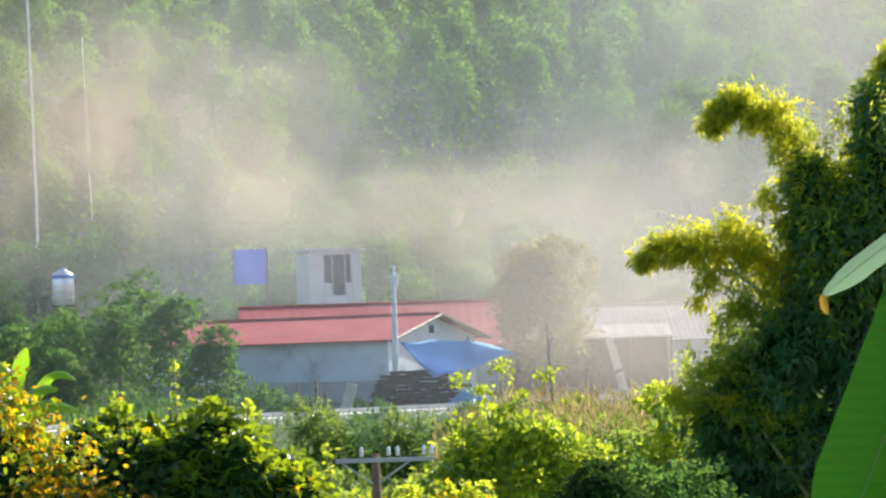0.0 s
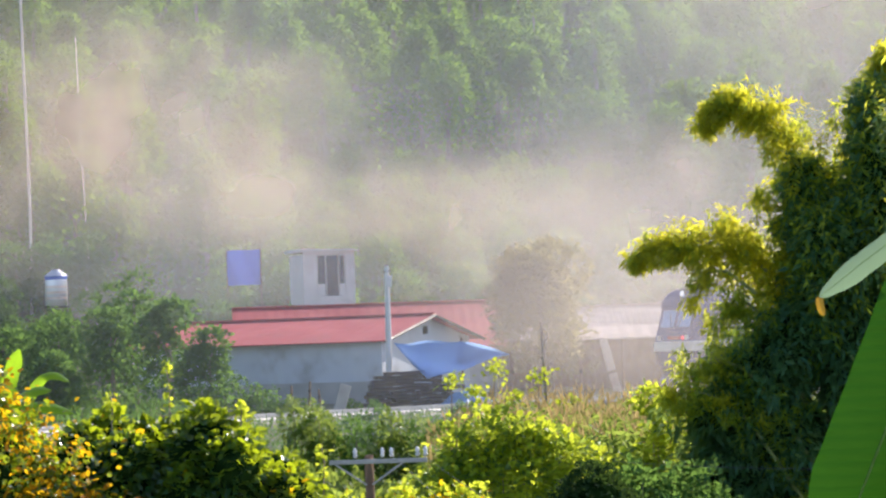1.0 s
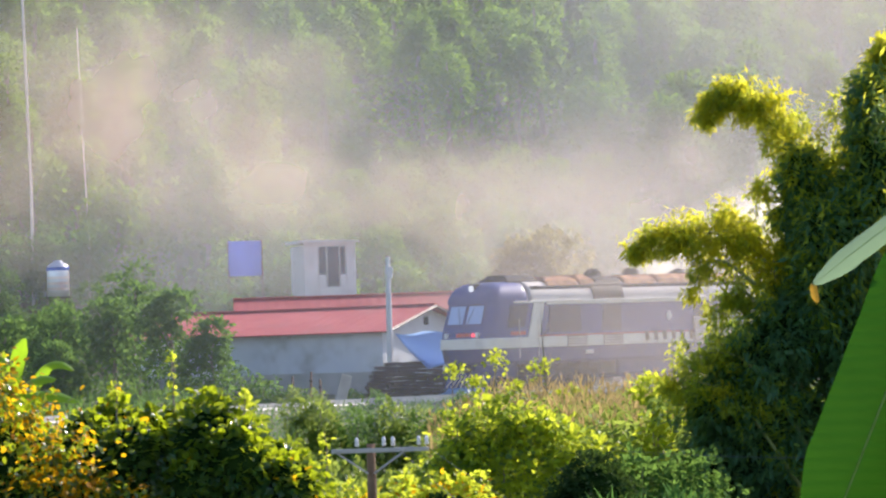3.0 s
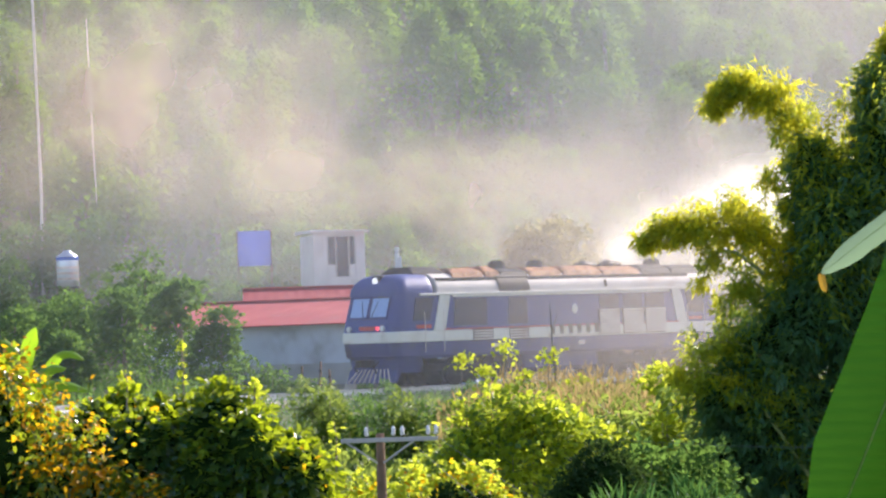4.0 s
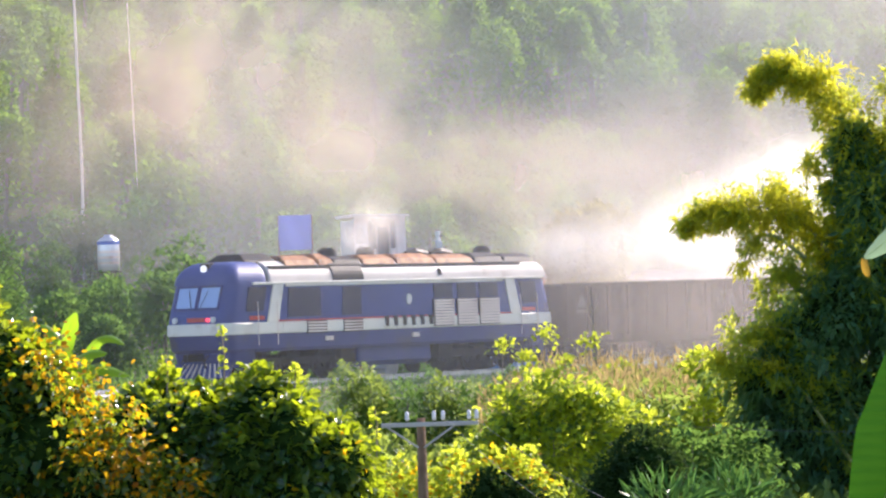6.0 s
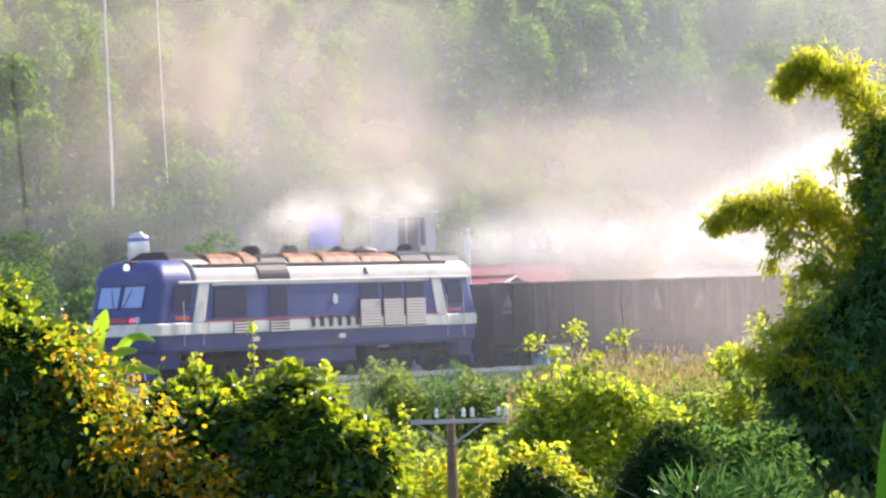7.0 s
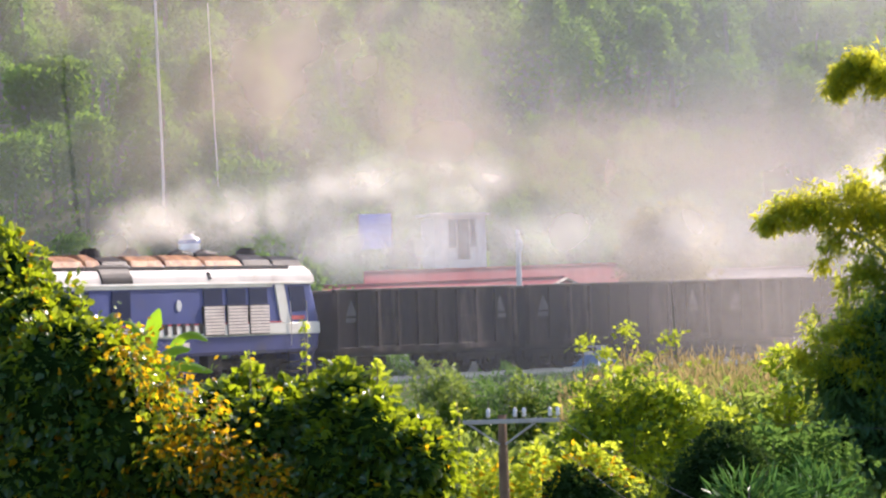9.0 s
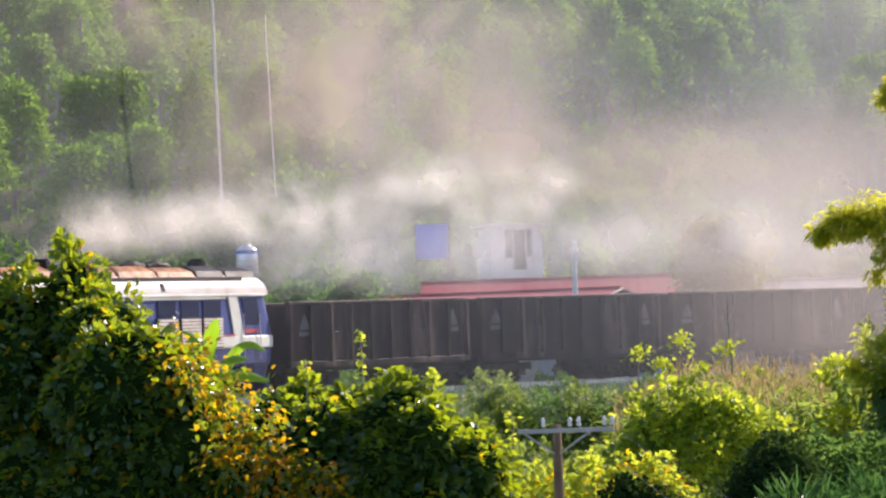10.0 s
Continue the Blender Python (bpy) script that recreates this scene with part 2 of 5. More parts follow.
def part(name, bm, mat, parent, label="", smooth=False):
    """Links a bmesh, or a mesh, as one object under a thing or a part."""
    if isinstance(bm, bmesh.types.BMesh):
        bmesh.ops.recalc_face_normals(bm, faces=bm.faces)
        me = bpy.data.meshes.new(name)
        bm.to_mesh(me)
        bm.free()
        me.materials.append(mat)
        if smooth:
            me.polygons.foreach_set("use_smooth", [True] * len(me.polygons))
    else:
        me = bm
    ob = new(name, me)
    ob.parent = parent
    return tagged(ob, label)


def thing(name, label, category, m=None, group="", kind=""):
    ob = tagged(new(name), label, category, group, kind)
    if m is not None:
        ob.matrix_basis = m
    return ob


def add_box(bm, x0, x1, y0, y1, z0, z1, bevel=0.0, m=None):
    vs = [bm.verts.new((x, y, z)) for x in (x0, x1) for y in (y0, y1) for z in (z0, z1)]
    fs = [bm.faces.new([vs[i] for i in f]) for f in ((0, 1, 3, 2), (4, 6, 7, 5), (0, 4, 5, 1), (2, 3, 7, 6), (0, 2, 6, 4), (1, 5, 7, 3))]
    if bevel:
        edges = list({e for f in fs for e in f.edges})
        res = bmesh.ops.bevel(bm, geom=edges, offset=bevel, segments=1, affect="EDGES")
        vs = list({v for f in res["faces"] for v in f.verts} | {v for v in vs if v.is_valid})
    if m is not None:
        bmesh.ops.transform(bm, matrix=m, verts=[v for v in vs if v.is_valid])
    return bm


def box(x0, x1, y0, y1, z0, z1, bevel=0.0):
    return add_box(bmesh.new(), x0, x1, y0, y1, z0, z1, bevel)


def add_tube(bm, pts, radii, n=8, caps=True):
    rings = []
    pts = [Vector(p) for p in pts]
    for i, p in enumerate(pts):
        d = (pts[min(i + 1, len(pts) - 1)] - pts[max(i - 1, 0)]).normalized()
        a = d.cross(Vector((0.31, 0.9, 0.17))).normalized()
        b = d.cross(a)
        r = radii[i] if isinstance(radii, (list, tuple)) else radii
        rings.append([bm.verts.new(p + (a * math.cos(2 * math.pi * k / n) + b * math.sin(2 * math.pi * k / n)) * r) for k in range(n)])
    for r0, r1 in zip(rings, rings[1:]):
        for k in range(n):
            bm.faces.new((r0[k], r0[(k + 1) % n], r1[(k + 1) % n], r1[k]))
    if caps:
        bm.faces.new(rings[0][::-1])
        bm.faces.new(rings[-1])
    return bm


def tube(pts, radii, n=8):
    return add_tube(bmesh.new(), pts, radii, n)


def prism(outline, y0, y1):
    """An outline in x and z, drawn out along y."""
    bm = bmesh.new()
    a, b = [bm.verts.new((x, y0, z)) for x, z in outline], [bm.verts.new((x, y1, z)) for x, z in outline]
    bm.faces.new(a)
    bm.faces.new(b[::-1])
    for i in range(len(a)):
        j = (i + 1) % len(a)
        bm.faces.new((a[i], b[i], b[j], a[j]))
    return bm


LEAF = np.array([(0, 0, 0), (0.42, 0.3, 0.05), (0.3, 0.72, 0.06), (0, 1.0, -0.12), (-0.3, 0.72, 0.06), (-0.42, 0.3, 0.05)])
LEAF_FACES = [(0, 1, 2, 3), (0, 3, 4, 5)]
BLADE = np.array([(0, 0, 0), (0.07, 0.35, 0.02), (0, 1.0, -0.08), (-0.07, 0.35, 0.02)])
BLADE_FACES = [(0, 1, 2), (0, 2, 3)]
TUFT = np.array([(0, 0, 0), (0.4, 0.4, 0.08), (0.1, 1.0, -0.1), (-0.38, 0.6, 0.06)])


def leaves(name, centres, sizes, axes, mat, template=LEAF, faces=LEAF_FACES, rng=None, twist=0.6):
    """One mesh of many leaves, each at its place, drawn out along its axis, with a random twist."""
    c, s, y = np.asarray(centres, float), np.asarray(sizes, float), np.asarray(axes, float)
    n = len(c)
    y = y / (np.linalg.norm(y, axis=1, keepdims=True) + 1e-9)
    up = np.tile((0.0, 0.0, 1.0), (n, 1)) + rng.normal(0, twist, (n, 3))
    x = np.cross(y, up)
    x /= np.linalg.norm(x, axis=1, keepdims=True) + 1e-9
    z = np.cross(x, y)
    k = len(template)
    v = c[:, None, :] + s[:, None, None] * (template[None, :, 0:1] * x[:, None] + template[None, :, 1:2] * y[:, None] + template[None, :, 2:3] * z[:, None])
    v = v.reshape(-1, 3)
    f = [tuple(i * k + j for j in face) for i in range(n) for face in faces]
    return mesh_of(name, v.tolist(), f, mat)


def on_blobs(blobs, count, rng, rough=0.18, low=-0.5):
    """Places and outward ways on the skin of overlapping ellipsoids."""
    area = np.array([(b[3] * b[4] * b[5]) ** (2 / 3) for b in blobs])
    pick = rng.choice(len(blobs), count, p=area / area.sum())
    d = rng.normal(0, 1, (count, 3))
    d /= np.linalg.norm(d, axis=1, keepdims=True)
    d[:, 2] = np.where(d[:, 2] < low, -d[:, 2], d[:, 2])
    b = np.array(blobs)[pick]
    lump = np.array([noise.noise(Vector(q) * 2.3 + Vector((k * 3.7, 0, 0))) for q, k in zip(d, pick)])
    r = 1.0 + rough * lump * 1.6 - np.abs(rng.normal(0, rough * 0.6, count))
    p = b[:, :3] + d * b[:, 3:] * r[:, None]
    return p, d


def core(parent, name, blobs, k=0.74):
    """Solid dark lumps, one for each blob, that stand in for the shade inside a bush."""
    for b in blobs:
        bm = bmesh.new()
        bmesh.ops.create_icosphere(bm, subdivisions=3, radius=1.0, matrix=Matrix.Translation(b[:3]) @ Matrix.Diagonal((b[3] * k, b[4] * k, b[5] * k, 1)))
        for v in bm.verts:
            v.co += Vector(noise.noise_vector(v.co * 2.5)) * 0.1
        part(name, bm, CORE, parent, "dark lump painted for the shaded inside")


def bush(name, label, blobs, count, size, mat, seed, droop=0.5, base=None, rough=0.18, group="", inner=True, extra=None, category="bush", template=LEAF, faces=LEAF_FACES):
    rng = np.random.default_rng(seed)
    ob = thing(name, label, category, None, group)
    p, d = on_blobs(blobs, count, rng, rough, -0.95)
    axes = d + rng.normal(0, 0.5, d.shape)
    axes[:, 2] -= droop
    part("foliage", leaves("foliage", p, rng.uniform(0.6, 1.25, count) * size, axes, mat, template, faces, rng), None, ob)["kind"] = "stuff"
    if extra:
        q, e = on_blobs(blobs, int(count * extra[1]), rng, rough, -0.95)
        part("second_foliage", leaves("second_foliage", q, rng.uniform(0.6, 1.2, len(q)) * size, e + rng.normal(0, 0.5, e.shape) - (0, 0, droop), extra[0], template, faces, rng), None, ob, "yellow and orange leaves" if extra[0] is VINE_WARM else "greener leaves")["kind"] = "stuff"
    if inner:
        # These parts are dark shade lumps, not wood.
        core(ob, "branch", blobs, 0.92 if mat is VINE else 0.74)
    elif inner is not None:
        for b in blobs[:4]:
            foot = ground_z(b[0], b[1])
            part("stem", tube([(b[0] * 0.5 + blobs[0][0] * 0.5, b[1], foot - 0.1), (b[0], b[1], (b[2] + foot) / 2), (b[0], b[1], b[2] + b[5] * 0.6)], [0.035, 0.025, 0.01], 6), BARK, ob)
    return ob


# ---------------------------------------------------------------- ground
TRACK_X, TRACK_Y, TRACK_TURN, TRACK_BEND, SPEED = -0.712, 113.595, radians(45.21), 0.01206, 4.991
CENTRE_X, CENTRE_Y, RADIUS = TRACK_X + math.sin(TRACK_TURN) / TRACK_BEND, TRACK_Y - math.cos(TRACK_TURN) / TRACK_BEND, 1 / TRACK_BEND


def track(u):
    """Place on the track's centre line, u metres on from its reference point, and its direction's angle; straight past the bend."""
    lo, hi = -60.0, 40.0
    w = min(max(u, lo), hi)
    a = TRACK_TURN + TRACK_BEND * w
    x = TRACK_X - (math.sin(a) - math.sin(TRACK_TURN)) / TRACK_BEND
    y = TRACK_Y + (math.cos(a) - math.cos(TRACK_TURN)) / TRACK_BEND
    return x - (u - w) * math.cos(a), y - (u - w) * math.sin(a), a


def step(lo, hi, v):
    k = min(max((v - lo) / (hi - lo), 0.0), 1.0)
    return k * k * (3 - 2 * k)


VALLEY = ((-60, 0.2), (0, 0.2), (10, 0.0), (22, -1.4), (40, -2.2), (60, -3.0), (75, -2.6), (88, -2.2), (100, -1.9), (400, -1.9))


def ground_z(x, y):
    s = math.hypot(x - CENTRE_X, y - CENTRE_Y) - RADIUS
    if y < 30:
        s = -30 if x > -14 else s
    z_low = float(np.interp(y, [p[0] for p in VALLEY], [p[1] for p in VALLEY]))
    k = step(-7.5, -2.0, s)
    z_back = -0.32 + 0.03 * max(0.0, min(s - 4, 30))
    rise = max(0.0, y - 150)
    hill = 0.30 * rise * step(0, 12, rise) if y < 420 else 81 + 0.02 * (y - 420)
    hill += step(150, 200, y) * 3.0 * noise.noise(Vector((x * 0.02, y * 0.02, 0.3)))
    return z_low + (z_back - z_low) * k + hill + 0.08 * noise.noise(Vector((x * 0.3, y * 0.3, 0)))


def spread(lo, hi, a, b, fine, wide):
    mid = list(np.arange(a, b + 1e-6, fine))
    left = [a - (a - lo) * (k / wide) ** 2 for k in range(wide, 0, -1)]
    right = [b + (hi - b) * (k / wide) ** 2 for k in range(1, wide + 1)]
    return left + mid + right


def build_ground():
    xs, ys = spread(-1800, 1800, -34, 34, 1.0, 14), spread(-600, 2600, 0, 260, 1.0, 14)
    verts = [(x, y, ground_z(x, y)) for y in ys for x in xs]
    w = len(xs)
    faces = [(j * w + i, j * w + i + 1, (j + 1) * w + i + 1, (j + 1) * w + i) for j in range(len(ys) - 1) for i in range(w - 1)]
    tagged(new("ground", mesh_of("ground", verts, faces, EARTH, True)), "earth ground falling to a valley and rising to a hill", "ground", kind="structure")


build_ground()


def swept(profile, u0, u1, du, offset=0.0, z=0.0):
    """A profile of (side, height) swept along the track."""
    verts, faces, n = [], [], len(profile)
    us = np.arange(u0, u1 + 1e-6, du)
    for u in us:
        x, y, a = track(u)
        sx, sy = math.sin(a), -math.cos(a)
        verts += [(x + sx * (o + offset), y + sy * (o + offset), z + h) for o, h in profile]
    for i in range(len(us) - 1):
        for k in range(n):
            j = (k + 1) % n
            faces.append((i * n + k, i * n + j, (i + 1) * n + j, (i + 1) * n + k))
    return verts, faces


def build_track():
    bed = tagged(new("track_bed", mesh_of("track_bed", *swept([(-2.3, -0.7), (-1.4, -0.2), (1.35, -0.2), (1.75, -0.42), (1.8, -0.95), (-2.3, -0.95)], -95, 60, 1.0), BALLAST)), "pale ballast bed under the railway", "track bed", kind="structure")
    rail = [(-0.065, 0), (-0.035, 0.02), (-0.01, 0.03), (-0.01, 0.11), (-0.035, 0.12), (-0.035, 0.15), (0.035, 0.15), (0.035, 0.12), (0.01, 0.11), (0.01, 0.03), (0.035, 0.02), (0.065, 0)]
    for side in (-0.535, 0.535):
        tagged(new("rail", mesh_of("rail", *swept(rail, -95, 60, 1.0, side, -0.15), STEEL)), "worn steel rail of the curved track", "rail", "rails", "structure")
    me = None
    rng = random.Random(3)
    for k in range(-60, 62):
        x, y, a = track(k * 0.7)
        if me is None:
            bm = box(-0.11, 0.11, -0.95, 0.95, -0.2, 0, 0.015)
            bm.normal_update()
            me = bpy.data.meshes.new("sleeper")
            bm.to_mesh(me)
            bm.free()
            me.materials.append(CONCRETE)
        ob = new("sleeper", me)
        ob.parent = bed
        ob.matrix_basis = pose(x, y, -0.15, 0, 0, math.degrees(a) + rng.uniform(-1, 1))


build_track()


# ---------------------------------------------------------------- train
def plan(xf, xr, w, r, n=9):
    """A rounded rectangle seen from above, the same number of points each time."""
    pts = []
    for cx, cy, a0 in ((xf - r, w - r, 90), (xf - r, -(w - r), 0), (xr + r, -(w - r), -90), (xr + r, w - r, -180)):
        for k in range(n):
            a = radians(a0 - 90 * k / (n - 1))
            pts.append((cx + r * math.cos(a), cy + r * math.sin(a)))
    return pts


def shell(layers):
    bm = bmesh.new()
    rings = [[bm.verts.new((x, y, z)) for x, y in plan(xf, xr, w, r)] for z, xf, xr, w, r in layers]
    for a, b in zip(rings, rings[1:]):
        for i in range(len(a)):
            j = (i + 1) % len(a)
            bm.faces.new((a[i], a[j], b[j], b[i]))
    bm.faces.new(rings[0][::-1])
    bm.faces.new(rings[-1])
    return bm


def side_panel(pts, y, depth):
    """A panel on the side of a vehicle: an outline in x and z standing out from y."""
    return prism(pts, y, y + depth)


def wheelset(parent, x, r, gauge=1.0):
    bm = bmesh.new()
    for s in (-1, 1):
        m = Matrix.Translation((0, s * (gauge / 2 + 0.05), 0)) @ Matrix.Rotation(math.pi / 2, 4, "X")
        bmesh.ops.create_cone(bm, cap_ends=True, segments=24, radius1=r, radius2=r, depth=0.12, matrix=m)
        bmesh.ops.create_cone(bm, cap_ends=True, segments=10, radius1=0.12, radius2=0.1, depth=0.3, matrix=m)
        for k in range(6):
            a = k * math.pi / 3
            bmesh.ops.create_cone(bm, cap_ends=True, segments=6, radius1=0.05, radius2=0.05, depth=0.16, matrix=Matrix.Translation((math.cos(a) * r * 0.6, s * (gauge / 2 + 0.05), math.sin(a) * r * 0.6)) @ Matrix.Rotation(math.pi / 2, 4, "X"))
    bmesh.ops.create_cone(bm, cap_ends=True, segments=10, radius1=0.07, radius2=0.07, depth=gauge, matrix=Matrix.Rotation(math.pi / 2, 4, "X"))
    ob = part("wheelset", bm, SOOT, parent)
    ob.matrix_basis = pose(x, 0, r)
    WHEELS.append((ob, x, r))
    return ob


WHEELS = []


def bogie(parent, x, span, r, axles):
    bm = bmesh.new()
    h = r + 0.05
    for s in (-1, 1):
        add_box(bm, x - span / 2 - 0.45, x + span / 2 + 0.45, s * 0.95 - 0.09, s * 0.95 + 0.09, h - 0.02, h + 0.22, 0.02)
        for k in range(axles):
            ax = x - span / 2 + span * k / (axles - 1)
            add_box(bm, ax - 0.16, ax + 0.16, s * 0.97 - 0.11, s * 0.97 + 0.11, h - 0.2, h + 0.1, 0.02)
            if k < axles - 1:
                mid = ax + span / (axles - 1) / 2
                for q in (-0.12, 0.12):
                    bmesh.ops.create_cone(bm, cap_ends=True, segments=8, radius1=0.08, radius2=0.08, depth=0.3, matrix=Matrix.Translation((mid + q, s * 1.0, h - 0.05)))
    add_box(bm, x - 0.25, x + 0.25, -0.9, 0.9, h, h + 0.3)
    part("bogie", bm, SOOT, parent, "sooty steel bogie frame")
    for k in range(axles):
        wheelset(parent, x - span / 2 + span * k / (axles - 1), r)


def build_locomotive():
    loco = thing("locomotive", "blue and cream diesel locomotive pulling wagons along the curved track", "locomotive")
    F, W = 7.78, 1.4
    part("lower_body", shell([(0.95, F - 0.25, -F + 0.25, W - 0.06, 0.35), (1.05, F - 0.1, -F + 0.1, W, 0.4), (1.5, F, -F, W, 0.42)]), DARK_BLUE, loco, "dark blue lower body")
    part("nose_skirt", shell([(0.5, F - 0.3, F - 1.5, W - 0.15, 0.3), (0.95, F - 0.25, F - 1.5, W - 0.06, 0.3)]), DARK_BLUE, loco)
    part("nose_skirt", shell([(0.5, -F + 1.5, -F + 0.3, W - 0.15, 0.3), (0.95, -F + 1.5, -F + 0.25, W - 0.06, 0.3)]), DARK_BLUE, loco)
    part("waist_band", shell([(1.5, F + 0.03, -F - 0.03, W + 0.025, 0.44), (1.53, F + 0.04, -F - 0.04, W + 0.035, 0.44), (1.83, F + 0.03, -F - 0.03, W + 0.03, 0.44), (1.86, F, -F, W + 0.01, 0.42)]), CREAM, loco, "cream band round the body")
    part("upper_body", shell([(1.86, F - 0.02, -F + 0.02, W, 0.42), (2.1, F - 0.06, -F + 0.06, W, 0.42), (3.06, F - 0.36, -F + 0.36, W - 0.02, 0.42)]), BLUE, loco, "blue upper body with sloping ends")

    def arched(xf, xr, d, front, rear, up=0.0):
        """Layers of the arched roof; front and rear: how far the ends draw in towards the top."""
        rows = []
        for k in range(11):
            a = k / 10 * math.pi / 2
            z, w = 3.06 + 0.7 * math.sin(a), (W - 0.02) - 0.72 * (1 - math.cos(a))
            rows.append((z + up + d * math.sin(a), xf - front * (1 - math.cos(a)), xr + rear * (1 - math.cos(a)), w + d, 0.06 if front == 0 else 0.3))
        return rows

    part("nose_cap", shell(arched(F - 0.36, F - 2.0, 0.0, 0.6, 0.0)), BLUE, loco, "rounded blue cab roof")
    part("roof", shell(arched(F - 2.0, -F + 0.36, 0.01, 0.0, 0.9)), ROOF_METAL, loco, "pale metal roof with rounded shoulders")
    part("roof_hatch", shell(arched(3.0, 1.55, 0.04, 0.0, 0.0)), SOOT, loco, "dark steel roof hatch")
    for x in (-0.6, -3.6):
        part("roof_seam", shell(arched(x + 0.025, x - 0.025, 0.018, 0.0, 0.0)), ROOF_METAL, loco)
    part("roof_patch", shell([(3.2, -2.0, -2.16, W + 0.0, 0.02), (3.42, -2.02, -2.14, W - 0.06, 0.02)]), SOOT, loco, "dark stain plate")
    for s in (-1, 1):
        part("gutter", box(-F + 0.6, F - 1.2, s * W - 0.03, s * W + 0.05, 3.02, 3.1, 0.01), CREAM, loco)
    part("roof_ledge", shell([(3.47, F - 2.1, -F + 1.5, 1.25, 0.05), (3.6, F - 2.1, -F + 1.5, 1.23, 0.05)]), SOOT, loco, "sooty ledge under the roof cowls")
    # roof panels and gear
    x = F - 1.4
    for length, mat, h in ((1.5, SOOT, 0.16), (1.5, RUST, 0.08), (0.75, RUST, 0.13), (1.3, SOOT, 0.05), (1.6, RUST, 0.08), (1.9, RUST, 0.1), (1.9, RUST, 0.06), (1.5, SOOT, 0.1), (1.6, SOOT, 0.06)):
        wid = 1.2 if x < F - 2 else 0.95
        part("roof_cowl", shell([(3.52, x, x - length + 0.05, wid, 0.06), (3.74 + h * 0.4, x - 0.02, x - length + 0.07, wid - 0.14, 0.06), (3.84 + h, x - 0.14, x - length + 0.2, wid - 0.46, 0.1)]), mat, loco, "sooty roof cowl" if mat is SOOT else "rusty roof cowl")
        x -= length
    for cx in (1.9, 0.1, -5.6):
        bm = bmesh.new()
        bmesh.ops.create_cone(bm, cap_ends=True, segments=16, radius1=0.34, radius2=0.28, depth=0.26, matrix=Matrix.Translation((cx, 0.1, 3.98)))
        bmesh.ops.create_cone(bm, cap_ends=True, segments=16, radius1=0.2, radius2=0.2, depth=0.1, matrix=Matrix.Translation((cx, 0.1, 4.12)))
        part("exhaust_stack", bm, SOOT, loco, "black exhaust stack")
    for cx in (-2.2, -3.4):
        bm = tube([(cx - 0.5, 0.2, 3.92), (cx + 0.1, 0.2, 3.98), (cx + 0.5, 0.2, 3.9)], [0.14, 0.17, 0.12], 8)
        part("air_reservoir", bm, SOOT, loco)
    for s, e in ((1, 1), (1, -1), (-1, 1), (-1, -1)):
        # slanted cream pillars and end windows
        y0 = s * W
        dy = s * 0.035
        part("pillar", side_panel([(e * 5.5, 1.86), (e * 6.0, 1.86), (e * 5.68, 3.06), (e * 5.24, 3.06)], y0 - s * 0.03, dy + s * 0.03), CREAM, loco, "slanted cream pillar")
        part("cab_window", side_panel([(e * 6.15, 2.2), (e * 6.9, 2.2), (e * 6.75, 2.95), (e * 5.97, 2.95)], y0 - s * 0.03, s * 0.045), GLASS, loco, "dark side cab window")
        part("number_board", side_panel([(e * 6.1, 1.94), (e * 6.75, 1.94), (e * 6.75, 2.06), (e * 6.1, 2.06)], y0 - s * 0.03, s * 0.045), RED, loco, "small red plate")
    for s in (-1, 1):
        y0 = s * W - s * 0.03
        part("top_rail", side_panel([(-5.12, 2.95), (5.12, 2.95), (5.1, 3.03), (-5.1, 3.03)], y0, s * 0.06), CREAM, loco)
        part("red_line", side_panel([(-5.55, 1.87), (5.55, 1.87), (5.54, 1.91), (-5.54, 1.91)], y0, s * 0.07), RED, loco, "thin red line")
        part("side_band", side_panel([(-5.35, 1.55), (5.35, 1.55), (5.3, 1.84), (-5.3, 1.84)], y0, s * 0.075), CREAM, loco)
        for x0, x1 in ((3.6, 5.1), (1.75, 2.65)):
            part("side_window", side_panel([(x0, 2.0), (x1, 2.0), (x1 - 0.1, 2.9), (x0, 2.9)], y0, s * 0.05), GLASS, loco)
        for x0 in (-2.6, -3.75, -4.85):
            part("side_window", side_panel([(x0, 2.45), (x0 + 0.9, 2.45), (x0 + 0.9, 2.92), (x0, 2.92)], y0, s * 0.05), GLASS, loco)
            lv = part("louvre", box(x0 - 0.03, x0 + 0.98, min(y0, y0 + s * 0.085), max(y0, y0 + s * 0.085), 1.54, 2.43), SOOT, loco, "slatted louvre")
            for k in range(9):
                z0 = 1.57 + k * 0.094
                part("slat", box(x0, x0 + 0.95, min(y0, y0 + s * 0.12), max(y0, y0 + s * 0.12), z0, z0 + 0.076), LOUVRE, lv)
        for x0 in (3.4, 1.75):
            lv = part("louvre", box(x0 - 0.03, x0 + 0.88, min(y0, y0 + s * 0.085), max(y0, y0 + s * 0.085), 1.47, 1.86), SOOT, loco, "slatted louvre")
            for k in range(4):
                z0 = 1.5 + k * 0.09
                part("slat", box(x0, x0 + 0.85, min(y0, y0 + s * 0.11), max(y0, y0 + s * 0.11), z0, z0 + 0.055), LOUVRE, lv)
        for k in range(6):
            x0 = 0.62 - k * 0.42
            part("lettering", side_panel([(x0 - 0.1, 1.6), (x0 + 0.06, 1.6), (x0 + 0.1, 1.92), (x0 - 0.1, 1.92)], y0, s * 0.09), SOOT, loco, "dark letter shape")
        bm = bmesh.new()
